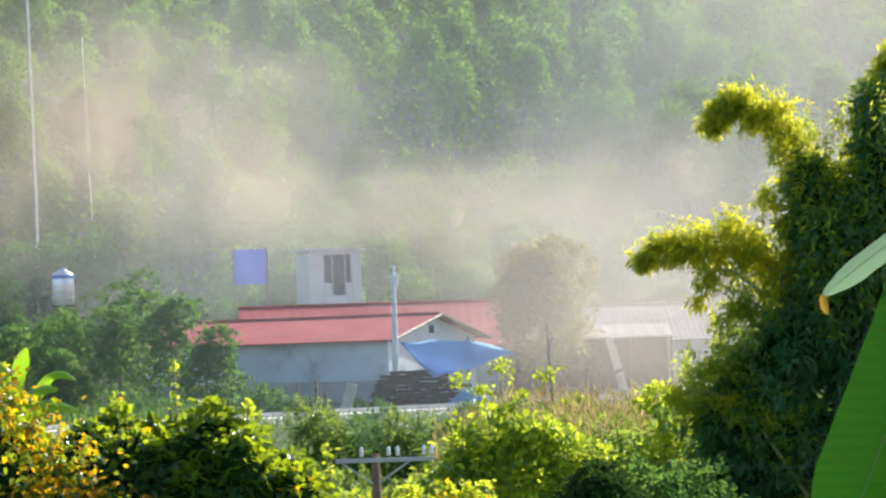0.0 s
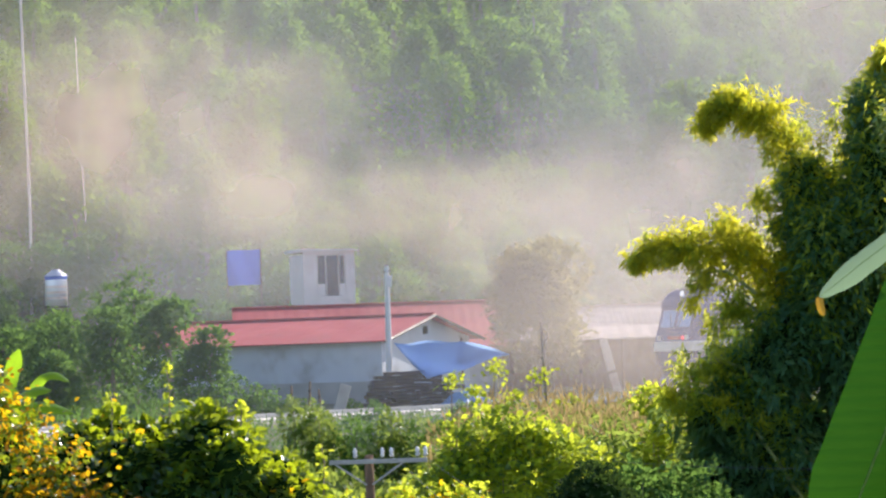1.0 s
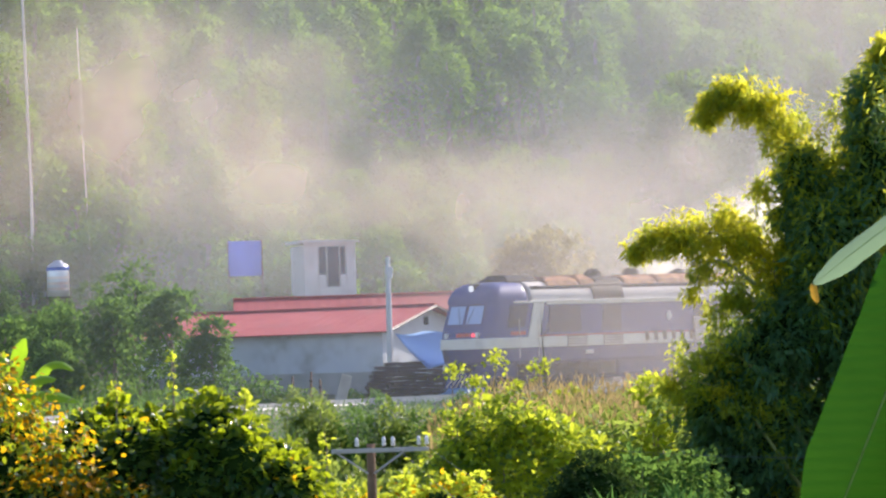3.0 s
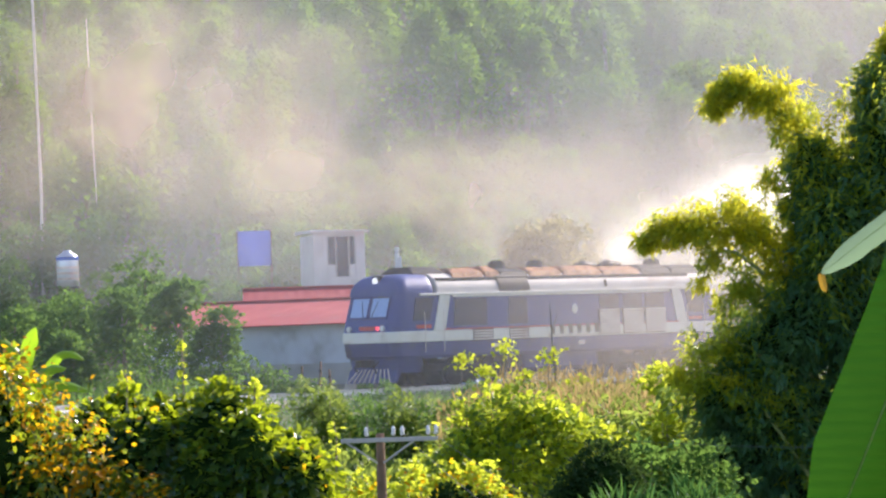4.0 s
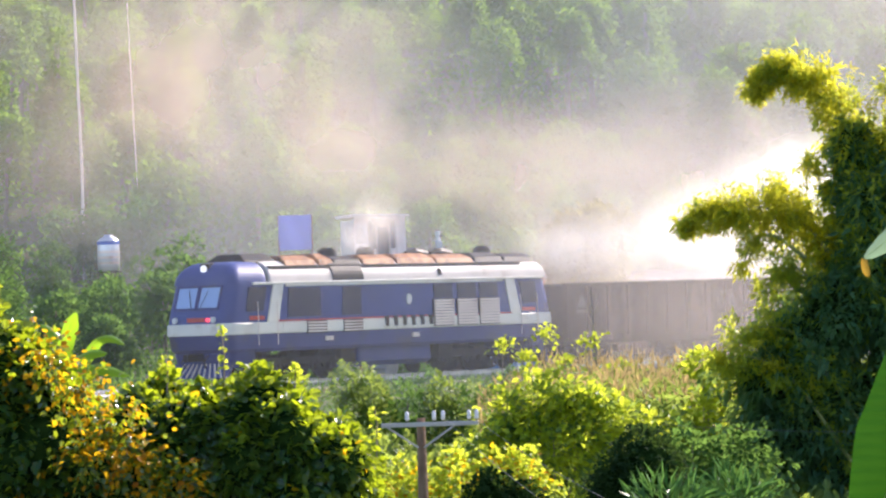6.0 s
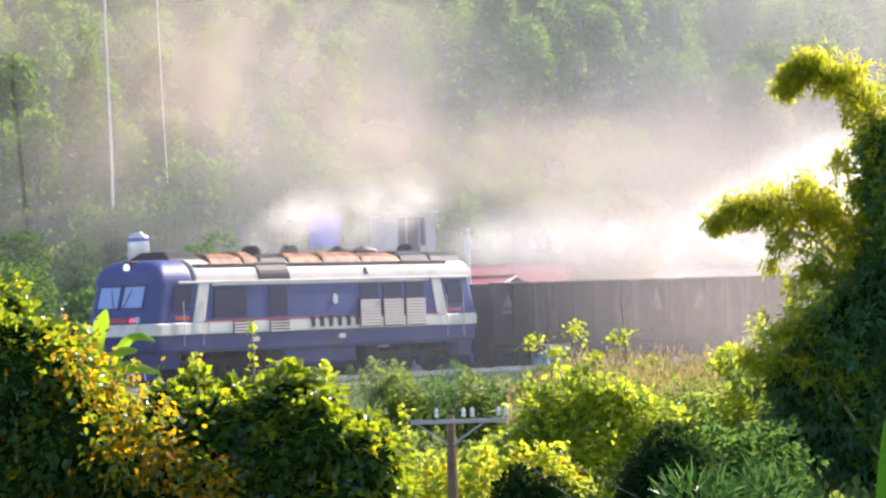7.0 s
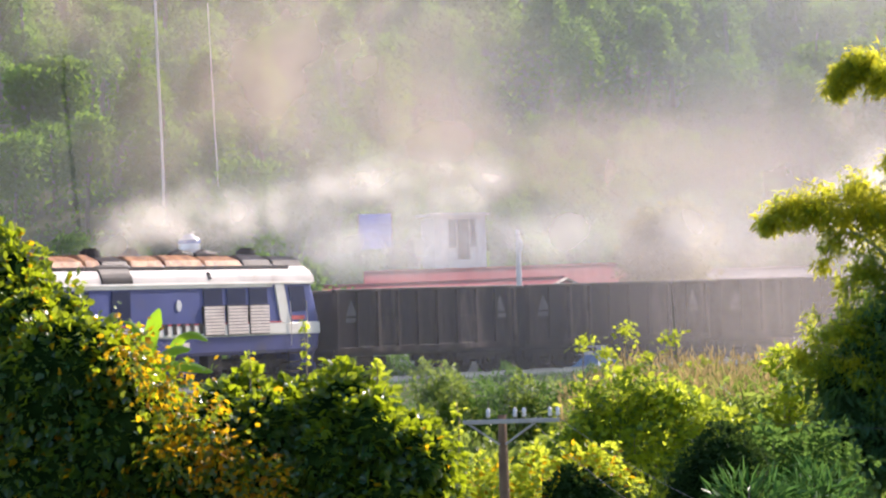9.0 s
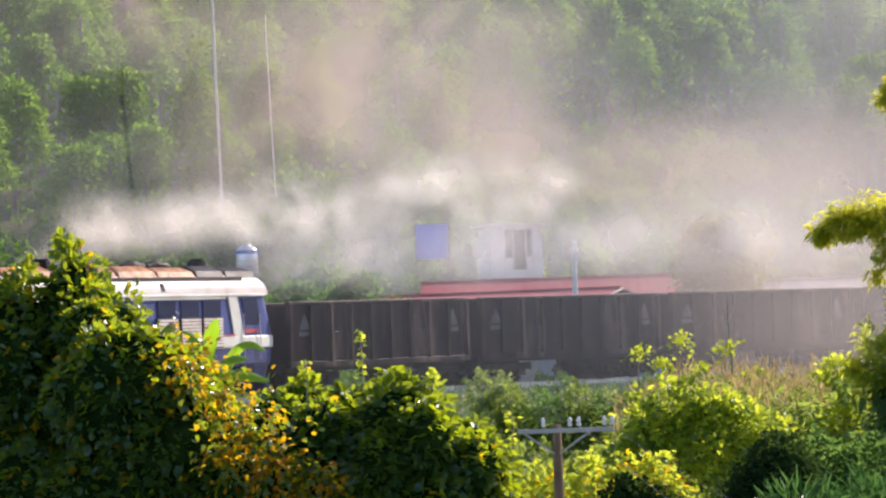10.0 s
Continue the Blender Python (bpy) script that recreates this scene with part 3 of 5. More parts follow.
        bmesh.ops.create_cone(bm, cap_ends=True, segments=20, radius1=0.17, radius2=0.17, depth=0.03, matrix=Matrix.Translation((-0.5, s * (W + 0.01), 2.45)) @ Matrix.Rotation(math.pi / 2, 4, "X") @ Matrix.Diagonal((0.7, 1, 1, 1)))
        part("emblem", bm, WHITE, loco, "small pale emblem")
        for x0, w in ((3.1, 0.34), (-0.9, 0.3)):
            part("side_plate", box(x0, x0 + w, s * W - 0.02, s * W + 0.03 * s + 0.02 * (s > 0), 1.22, 1.36), LOUVRE, loco)
        for x0 in (6.2, -6.2):
            bm = bmesh.new()
            for k in range(3):
                add_box(bm, x0 - 0.3, x0 + 0.3, s * 1.25 - 0.14, s * 1.25 + 0.14, 0.35 + k * 0.28, 0.39 + k * 0.28)
            for q in (-0.3, 0.3):
                add_tube(bm, [(x0 + q, s * 1.38, 0.35), (x0 + q, s * 1.38, 1.0)], 0.02, 6)
            part("steps", bm, SOOT, loco)
            for q in (-0.42, 0.42):
                part("grab_rail", tube([(x0 + q - 0.2, s * (W + 0.05), 1.15), (x0 + q - 0.2, s * (W + 0.07), 1.9), (x0 + q - 0.2, s * (W + 0.05), 2.5)], 0.013, 6), LOUVRE, loco)
    # ends: windscreens, lamps, plate, plough
    for e in (1, -1):
        lean = math.atan2(0.30, 0.96)
        face = Matrix.Translation((e * (F - 0.055), 0, 2.1)) @ Matrix.Rotation(-e * lean, 4, "Y")
        for s in (-1, 1):
            bm = add_box(bmesh.new(), -0.02, 0.02, s * 0.5 - 0.42, s * 0.5 + 0.42, 0.26, 0.92, 0.015, face)
            w = part("windscreen", bm, WINDSCREEN, loco, "windscreen with the reflected sky put into its blue")
            fr = bmesh.new()
            for a in ((-0.48, -0.42, 0.2, 0.98), (0.42, 0.48, 0.2, 0.98), (-0.48, 0.48, 0.2, 0.26), (-0.48, 0.48, 0.92, 0.98)):
                add_box(fr, -0.03, 0.03, s * 0.5 + a[0], s * 0.5 + a[1], a[2], a[3], 0, face)
            part("window_frame", fr, DARK_BLUE, w)
            part("wiper", add_tube(bmesh.new(), [face @ Vector((e * 0.05, s * 0.2, 0.26)), face @ Vector((e * 0.05, s * 0.42, 0.8))], 0.012, 5), SOOT, w)
            lamp = bmesh.new()
            bmesh.ops.create_cone(lamp, cap_ends=True, segments=16, radius1=0.09, radius2=0.1, depth=0.1, matrix=Matrix.Translation((e * (F - 0.02), s * 0.85, 1.98)) @ Matrix.Rotation(math.pi / 2, 4, "Y"))
            part("marker_lamp", lamp, WHITE, loco, "small white marker lamp")
            hose = tube([(e * (F - 0.1), s * 0.5, 0.9), (e * (F + 0.1), s * 0.5, 0.7), (e * (F - 0.02), s * 0.45, 0.5)], 0.03, 6)
            part("brake_hose", hose, SOOT, loco)
        lamp = bmesh.new()
        bmesh.ops.create_cone(lamp, cap_ends=True, segments=16, radius1=0.06, radius2=0.065, depth=0.1, matrix=Matrix.Translation((e * (F - 0.01), 0.62, 1.98)) @ Matrix.Rotation(math.pi / 2, 4, "Y"))
        part("marker_lamp", lamp, TAIL_RED, loco, "glowing red marker lamp")
        part("number_board", box(min(e * (F - 0.06), e * (F + 0.01)), max(e * (F - 0.06), e * (F + 0.01)), -0.3, 0.42, 1.92, 2.05), RED, loco, "red plate with unreadable marks")
        head = part("headlamp", box(min(e * (F - 0.95), e * (F - 0.5)), max(e * (F - 0.95), e * (F - 0.5)), -0.19, 0.19, 3.36, 3.74, 0.03), SOOT, loco, "square headlamp box")
        lens = bmesh.new()
        bmesh.ops.create_cone(lens, cap_ends=True, segments=20, radius1=0.13, radius2=0.13, depth=0.04, matrix=Matrix.Translation((e * (F - 0.49), 0, 3.55)) @ Matrix.Rotation(math.pi / 2, 4, "Y"))
        part("lens", lens, HEADLIGHT, head, "lit headlamp lens")
        plough = part("plough", shell([(0.18, max(e * (F - 0.1), e * (F - 0.3)), min(e * (F - 0.1), e * (F - 0.3)), 1.2, 0.05), (0.62, max(e * (F - 0.3), e * (F - 0.5)), min(e * (F - 0.3), e * (F - 0.5)), 1.25, 0.05)]), DARK_BLUE, loco, "plough with white stripes")
        for k in range(9):
            y = -1.0 + k * 0.25
            part("stripe", add_tube(bmesh.new(), [(e * (F - 0.08), y * 1.05, 0.2), (e * (F - 0.29), y * 0.75, 0.62)], 0.03, 5), LOUVRE, plough, "white stripe")
        part("coupler", add_box(bmesh.new(), min(e * (F - 0.4), e * (F + 0.4)), max(e * (F - 0.4), e * (F + 0.4)), -0.14, 0.14, 0.7, 0.95, 0.03), SOOT, loco)
    part("fuel_tank", shell([(0.35, 1.7, -1.7, 1.0, 0.2), (0.5, 1.8, -1.8, 1.2, 0.2), (0.97, 1.8, -1.8, 1.2, 0.2)]), DARK_BLUE, loco, "dark fuel tank")
    for x in (-2.3, 2.3):
        part("battery_box", box(x - 0.35, x + 0.35, -1.3, 1.3, 0.5, 0.97, 0.02), SOOT, loco)
    bogie(loco, 4.4, 3.3, 0.48, 3)
    bogie(loco, -4.4, 3.3, 0.48, 3)
    return loco


def build_wagon():
    wagon = thing("gondola_wagon", "dark rusty open goods wagon with ribbed sides", "wagon", group="wagons of the train")
    L, W, Z0, Z1 = 4.25, 1.32, 0.95, 2.72
    part("underframe", box(-L, L, -1.2, 1.2, 0.72, 0.95, 0.02), SOOT, wagon)
    for s in (-1, 1):
        side = part("side_wall", box(-L, L, min(s * W, s * (W - 0.08)), max(s * W, s * (W - 0.08)), Z0, Z1), WAGON, wagon, "dark steel side wall")
        part("top_rim", box(-L - 0.04, L + 0.04, s * W - 0.09, s * W + 0.09, Z1, Z1 + 0.11, 0.02), WAGON, wagon)
        part("sill", box(-L - 0.02, L + 0.02, s * W - 0.05, s * W + 0.1, Z0 - 0.12, Z0 + 0.06, 0.01), WAGON, wagon)
        for k in range(10):
            x = -L + 0.06 + k * (2 * L - 0.12) / 9
            part("rib", prism([(x - 0.07, Z0 + 0.06), (x + 0.07, Z0 + 0.06), (x + 0.05, Z1), (x - 0.05, Z1)], s * W, s * (W + 0.11)), WAGON, side)
        for x, h in ((L - 0.75, 2.28), (-L + 0.7, 2.28)):
            part("mark", prism([(x - 0.24, h - 0.3), (x + 0.24, h - 0.3), (x, h + 0.22)], s * (W + 0.002), s * (W + 0.012)), FADED, side, "faded white triangle")
            part("mark", prism([(x - 0.26, h - 0.5), (x + 0.26, h - 0.5), (x + 0.26, h - 0.36), (x - 0.26, h - 0.36)], s * (W + 0.002), s * (W + 0.012)), FADED, side)
        for k in (2, 6):
            x = -L + 0.06 + (k + 0.5) * (2 * L - 0.12) / 9
            part("side_door", box(x - 0.42, x + 0.42, min(s * W, s * (W + 0.05)), max(s * W, s * (W + 0.05)), Z0 + 0.12, Z0 + 0.95, 0.015), WAGON, side)
    for e in (-1, 1):
        part("end_wall", box(min(e * L, e * (L - 0.08)), max(e * L, e * (L - 0.08)), -W + 0.08, W - 0.08, Z0, Z1), WAGON, wagon)
        part("coupler", box(min(e * (L - 0.1), e * (L + 0.4)), max(e * (L - 0.1), e * (L + 0.4)), -0.13, 0.13, 0.72, 0.95, 0.02), SOOT, wagon)
    part("floor", box(-L + 0.08, L - 0.08, -W + 0.08, W - 0.08, Z0, Z0 + 0.06), WAGON, wagon)
    bm = bmesh.new()
    bmesh.ops.create_grid(bm, x_segments=26, y_segments=8, size=1.0, matrix=Matrix.Translation((0, 0, 2.45)) @ Matrix.Diagonal((L - 0.09, W - 0.09, 1, 1)))
    for v in bm.verts:
        v.co.z += 0.12 * noise.noise(v.co * 1.1) + 0.04 * noise.noise(v.co * 4)
    part("load", bm, COAL, wagon, "dark loose load")
    bogie(wagon, 2.9, 1.6, 0.42, 2)
    bogie(wagon, -2.9, 1.6, 0.42, 2)
    return wagon


locomotive = build_locomotive()
first_wagon = build_wagon()
wheel_of_wagon = [w for w in WHEELS if w[0].parent is first_wagon]
wagons = [first_wagon] + [copy_thing(first_wagon, Matrix()) for _ in range(5)]
for w in wagons[1:]:
    for ob in w.children:
        if ob.name.startswith("wheelset"):
            WHEELS.append((ob, ob.location.x, 0.42))


# ---------------------------------------------------------------- buildings beyond the track
def gable_house(name, label, m, L, W, eave, ridge, wall_mat, roof_mat, over=0.45, base=-1.2, seams=26):
    """Length along local -x from the corner, width along local y; origin at the near right corner."""
    ob = thing(name, label, "house", m)
    t = 0.15
    for x0, x1, nm in ((-L, -L + t, "gable_wall"), (-t, 0, "gable_wall")):
        bm = bmesh.new()
        pts = [(0, base), (W, base), (W, eave), (W / 2, ridge - 0.05), (0, eave)]
        a, b = [bm.verts.new((x0, y, z)) for y, z in pts], [bm.verts.new((x1, y, z)) for y, z in pts]
        bm.faces.new(a), bm.faces.new(b[::-1])
        for i in range(5):
            bm.faces.new((a[i], b[i], b[(i + 1) % 5], a[(i + 1) % 5]))
        part(nm, bm, wall_mat, ob)
    for y0, y1 in ((0, t), (W - t, W)):
        part("long_wall", box(-L + t, -t, y0, y1, base, eave - 0.02), wall_mat, ob)
    slope = (ridge - eave) / (W / 2)
    for s in (0, 1):
        roof = bmesh.new()
        n = seams * 2
        for k in range(n + 1):
            x = over - (L + 2 * over) * k / n
            dz = 0.015 if k % 2 else 0.0
            ya, za = (-over, eave - over * slope + 0.05) if s == 0 else (W + over, eave - over * slope + 0.05)
            yb, zb = W / 2, ridge + 0.05
            for y, z in ((ya, za + dz), (yb, zb + dz), (yb, zb + dz - 0.05), (ya, za + dz - 0.05)):
                roof.verts.new((x, y, z))
        roof.verts.ensure_lookup_table()
        for k in range(n):
            a, b = k * 4, k * 4 + 4
            for i in range(4):
                j = (i + 1) % 4
                roof.faces.new([roof.verts[q] for q in (a + i, b + i, b + j, a + j)])
        roof.faces.new([roof.verts[q] for q in (0, 1, 2, 3)])
        roof.faces.new([roof.verts[q] for q in (n * 4 + 3, n * 4 + 2, n * 4 + 1, n * 4)])
        part("roof", roof, roof_mat, ob, "ribbed sheet-metal roof")
    part("ridge_cap", box(-L - over, over, W / 2 - 0.14, W / 2 + 0.14, ridge + 0.06, ridge + 0.11), roof_mat, ob)
    for s, y in ((0, -over), (1, W + over)):
        ys = y
        bargebrd = add_tube(bmesh.new(), [(over, ys, eave - over * slope), (over, W / 2, ridge)], 0.06, 4)
        part("bargeboard", bargebrd, PILE_WOOD, ob, "dark timber bargeboard")
    return ob


h1 = gable_house("house", "long pale house with a red sheet-metal roof beside the track", pose(-2.05, 126.0, 0, 0, 0, -31), 11.5, 6.4, 2.31, 3.14, PLASTER, RED_ROOF)
part("vent", box(-0.02, 0.03, 3.0, 3.3, 2.45, 2.75), SOOT, h1)
part("plinth", box(-11.4, 0.02, -0.05, 0, -1.2, 0.75), CONCRETE, h1, "grey stained wall base")
h2 = gable_house("house", "larger red-roofed building behind the long house", pose(2.4, 137.5, 0, 0, 0, 3), 10.2, 9.0, 1.95, 3.75, PLASTER, RED_ROOF)
shed = gable_house("shed", "low shed with a dull grey-pink metal roof", pose(11.6, 148.0, 0, 0, 0, 4), 5.6, 7.0, 2.0, 3.45, PLASTER, GREY_ROOF)
lean = thing("lean_to", "open lean-to shelter with a rusty sheet roof on posts", "shelter", pose(7.2, 137.0, 0))
bm = bmesh.new()
for k in range(13):
    x = -1.6 + k * 0.3
    for y, z in ((-1.6, 2.05), (1.6, 2.55)):
        bm.verts.new((x, y, z + (0.03 if k % 2 else 0)))
        bm.verts.new((x, y, z - 0.04))
bm.verts.ensure_lookup_table()
for k in range(12):
    a = k * 4
    for q in ((a, a + 2, a + 6, a + 4), (a + 1, a + 5, a + 7, a + 3), (a, a + 4, a + 5, a + 1), (a + 2, a + 3, a + 7, a + 6)):
        bm.faces.new([bm.verts[i] for i in q])
part("roof", bm, GREY_ROOF, lean)
for x, y, h in ((-1.5, -1.4, 2.05), (0.2, -1.4, 2.05), (1.9, -1.4, 2.05), (-1.5, 1.4, 2.5), (1.9, 1.4, 2.5)):
    part("post", tube([(x, y, -0.6), (x + 0.03, y, h)], [0.07, 0.06], 7), WOOD, lean)
part("back_wall", box(-1.5, 1.9, 1.42, 1.5, -0.6, 2.4), WOOD, lean, "dark plank back wall")
copy_thing(lean, pose(4.4, 139.5, 0.05, 0, 0, 3))
board = thing("leaning_board", "pale worn board leaning against the shelter", "board", pose(7.15, 134.6, -0.2, 0, -14, 8))
part("board", box(-0.16, 0.16, -0.04, 0.04, 0, 2.3, 0.01), LOUVRE, board)
part("batten", box(-0.2, 0.2, -0.09, -0.04, 0.9, 1.0), WOOD, board)


def build_white_house():
    ob = thing("hill_house", "small unfinished white house on the wooded slope", "house", pose(-5.9, 153.0, 3.85, 0, 0, 16))
    W, H, D, t = 2.4, 2.55, 2.6, 0.14
    for x0, x1, z0, z1 in ((0, 0.62, -5, H), (W - 0.42, W, -5, H), (0.62, W - 0.42, -5, 0.55), (0.62, W - 0.42, 2.38, H)):
        part("front_wall", box(x0, x1, 0, t, z0, z1), WHITE, ob)
    part("side_wall", box(0, t, t, D, -5, H - 0.1), WHITE, ob)
    part("side_wall", box(W - t, W, t, D, -5, H - 0.1), WHITE, ob)
    part("rear_wall", box(t, W - t, D - t, D, -5, H - 0.1), WHITE, ob)
    part("roof_slab", prism([(-0.15, H), (W + 0.15, H), (W + 0.15, H + 0.09), (-0.15, H + 0.14)], -0.2, D + 0.3), WHITE, ob)
    # Dark panel stands in for the unlit inside of the opening.
    wd = part("window", box(0.64, W - 0.44, 0.05, 0.1, 0.55, 2.38), GLASS, ob, "dark panel filling the unglazed opening")
    for x in (0.62, 1.02, 1.62, W - 0.49):
        part("frame", box(x, x + 0.07, 0.01, 0.13, 0.55, 2.38), CONCRETE, wd)
    for x0, x1 in ((0.66, 1.0), (1.7, W - 0.46)):
        part("infill", box(x0, x1, 0.0, 0.12, 0.56, 1.1), WHITE, wd, "low white infill block")


build_white_house()


def build_blue_panel():
    ob = thing("blue_sheet", "bright blue plastic sheet stretched on a frame in the trees", "sheet", pose(-8.58, 153.0, 3.9, 0, 0, -4))
    bm = bmesh.new()
    bmesh.ops.create_grid(bm, x_segments=10, y_segments=10, size=0.5, matrix=Matrix.Translation((0, 0, 1.9)) @ Matrix.Rotation(math.pi / 2, 4, "X") @ Matrix.Diagonal((1.48, 1.58, 1, 1)))
    for v in bm.verts:
        v.co.y += 0.05 * math.sin(v.co.x * 5 + v.co.z * 2)
        v.co.x += 0.05 * noise.noise(v.co * 2)
    bmesh.ops.solidify(bm, geom=bm.faces[:], thickness=0.03)
    part("sheet", bm, SHEET_BLUE, ob)
    for x in (-0.76, 0.76):
        part("pole", tube([(x, 0.08, -4.2), (x, 0.08, 2.72)], 0.04, 6), WOOD, ob)


build_blue_panel()


def build_tank():
    ob = thing("water_tank", "upright stainless steel water tank with blue bands on a stand", "water tank", pose(-16.72, 150.0, 4.3))
    bm = bmesh.new()
    prof = [(0.0, 0.0), (0.44, 0.0), (0.49, 0.06), (0.49, 1.3), (0.46, 1.38), (0.3, 1.5), (0.2, 1.54), (0.18, 1.62), (0.0, 1.62)]
    n = 28
    rings = [[bm.verts.new((r * math.cos(2 * math.pi * k / n), r * math.sin(2 * math.pi * k / n), z)) for k in range(n)] for r, z in prof[1:-1]]
    for a, b in zip(rings, rings[1:]):
        for k in range(n):
            bm.faces.new((a[k], a[(k + 1) % n], b[(k + 1) % n], b[k]))
    bm.faces.new(rings[0][::-1]), bm.faces.new(rings[-1])
    part("tank", bm, INOX, ob, "", True)
    for z in (0.35, 0.6, 0.85, 1.25):
        bm = bmesh.new()
        bmesh.ops.create_cone(bm, segments=28, radius1=0.5, radius2=0.5, depth=0.09 if z < 1 else 0.16, matrix=Matrix.Translation((0, 0, z)))
        part("band", bm, BAND if z > 1 else LOUVRE, ob, "blue band" if z > 1 else "")
    for sx in (-1, 1):
        for sy in (-1, 1):
            part("leg", tube([(sx * 0.36, sy * 0.36, -5.0), (sx * 0.36, sy * 0.36, 0)], 0.05, 6), SOOT, ob)
    part("platform", box(-0.5, 0.5, -0.5, 0.5, -0.08, 0.0), SOOT, ob)


build_tank()


def build_pole():
    ob = thing("concrete_pole", "tapered concrete power pole beside the house", "pole", pose(-1.74, 122.0, -0.4, 0, 0.4, 0))
    part("shaft", tube([(0, 0, 0), (0, 0, 2.6), (0, 0, 5.3)], [0.13, 0.11, 0.085], 12), WHITE, ob)
    part("meter_box", box(-0.05, 0.17, -0.2, -0.08, 4.55, 4.95, 0.02), WHITE, ob, "pale meter box")
    part("bracket", tube([(-0.12, -0.05, 5.1), (0.25, -0.05, 5.15)], 0.025, 6), SOOT, ob)


build_pole()


def build_tarp():
    ob = thing("tarpaulin", "blue tarpaulin awning slung in front of the house", "tarpaulin", pose(0, 0, 0))
    a, b, c, d = Vector((-1.55, 122.6, 2.15)), Vector((2.6, 120.6, 1.6)), Vector((-0.35, 119.2, 0.8)), Vector((0.9, 122.8, 2.15))
    bm = bmesh.new()
    n = 14
    grid = []
    for i in range(n + 1):
        for j in range(n + 1):
            u, v = i / n, j / n
            p = a * (1 - u) * (1 - v) + d * u * (1 - v) + c * (1 - u) * v + b * u * v
            p.z -= 0.32 * math.sin(math.pi * u) * math.sin(math.pi * v) + 0.05 * math.sin(9 * u + 4 * v)
            grid.append(bm.verts.new(p))
    for i in range(n):
        for j in range(n):
            bm.faces.new((grid[i * (n + 1) + j], grid[i * (n + 1) + j + 1], grid[(i + 1) * (n + 1) + j + 1], grid[(i + 1) * (n + 1) + j]))
    bmesh.ops.solidify(bm, geom=bm.faces[:], thickness=0.02)
    part("cloth", bm, TARP, ob, "", True)
    for p in (b, d):
        part("pole", tube([(p.x, p.y, -0.7), (p.x, p.y, p.z + 0.1)], 0.04, 6), WOOD, ob)
    ob = thing("tarpaulin", "crumpled dark blue tarpaulin on the ground", "tarpaulin", pose(1.0, 119.0, -0.6))
    bm = bmesh.new()
    bmesh.ops.create_grid(bm, x_segments=16, y_segments=10, size=1.0, matrix=Matrix.Diagonal((1.1, 0.7, 1, 1)))
    for v in bm.verts:
        v.co.z += max(0, 1.15 - 0.6 * abs(v.co.x) - 0.8 * abs(v.co.y)) + 0.15 * noise.noise(v.co * 3)
    part("cloth", bm, TARP, ob)


build_tarp()


def build_pile():
    ob = thing("wood_pile", "stack of dark brown timber and thatch under the awning", "wood pile", pose(-1.2, 120.4, -0.5, 0, 0, 6))
    rng = random.Random(9)
    for row in range(12):
        half = 0.15 + 1.3 * math.sqrt(1 - (row / 12.5) ** 2) + rng.uniform(-0.12, 0.12)
        x = -half
        while x < half:
            w = rng.uniform(0.5, 1.5)
            tilt = Matrix.Rotation(radians(rng.uniform(-3, 3)), 4, "Y") @ Matrix.Rotation(radians(rng.uniform(-5, 5)), 4, "Z")
            mid = Vector((x + w / 2, rng.uniform(-0.12, 0.12), row * 0.135 + 0.07))
            bm = add_box(bmesh.new(), -w / 2, w / 2, -0.6, 0.5, -0.062, 0.062, 0.02, Matrix.Translation(mid) @ tilt)
            part("timber", bm, PILE_WOOD, ob)
            x += w + 0.02
    slab = thing("concrete_slab", "pale concrete slab leaning by the track", "slab", pose(-3.55, 117.6, -0.5, 0, 16, 0))
    part("slab", box(-0.2, 0.2, -0.06, 0.06, 0, 1.3, 0.02), CONCRETE, slab)
    part("foot", box(-0.26, 0.26, -0.12, 0.12, -0.1, 0.08, 0.02), CONCRETE, slab)
    for i, (x, y, h, r) in enumerate(((-4.6, 119.5, 1.5, 4), (-4.15, 119.6, 1.2, -3), (-5.2, 119.3, 1.35, 2), (2.6, 121.0, 2.0, 3), (3.4, 124.0, 1.9, -2), (5.2, 124.5, 1.9, 2))):
        po = thing("fence_post", "weathered wooden fence post beside the track", "post", pose(x, y, -0.6, 0, r, 0), "fence posts")
        part("stake", tube([(0, 0, 0), (0.01, 0, h * 0.6), (0, 0, h)], [0.06, 0.05, 0.04], 7), WOOD, po)
        part("wrap", tube([(0, 0, h * 0.75), (0, 0, h * 0.8)], 0.06, 7), SOOT, po)


build_pile()
for k, (x, y, z, r) in enumerate(((-6.2, 119.2, -0.1, 0.8), (-5.1, 119.0, -0.35, 0.6), (-7.2, 119.8, 0.1, 0.9), (-3.0, 120.8, -0.45, 0.5))):
    bush("shrub", "dark scrubby growth along the house wall", [(x, y, z, r, r * 0.7, r), (x + 0.5, y, z - 0.4, r, r * 0.7, r * 0.8)], 1500, 0.13, THICKET, 170 + k, 0.3, group="scrub by the house", rough=0.35, inner=False)

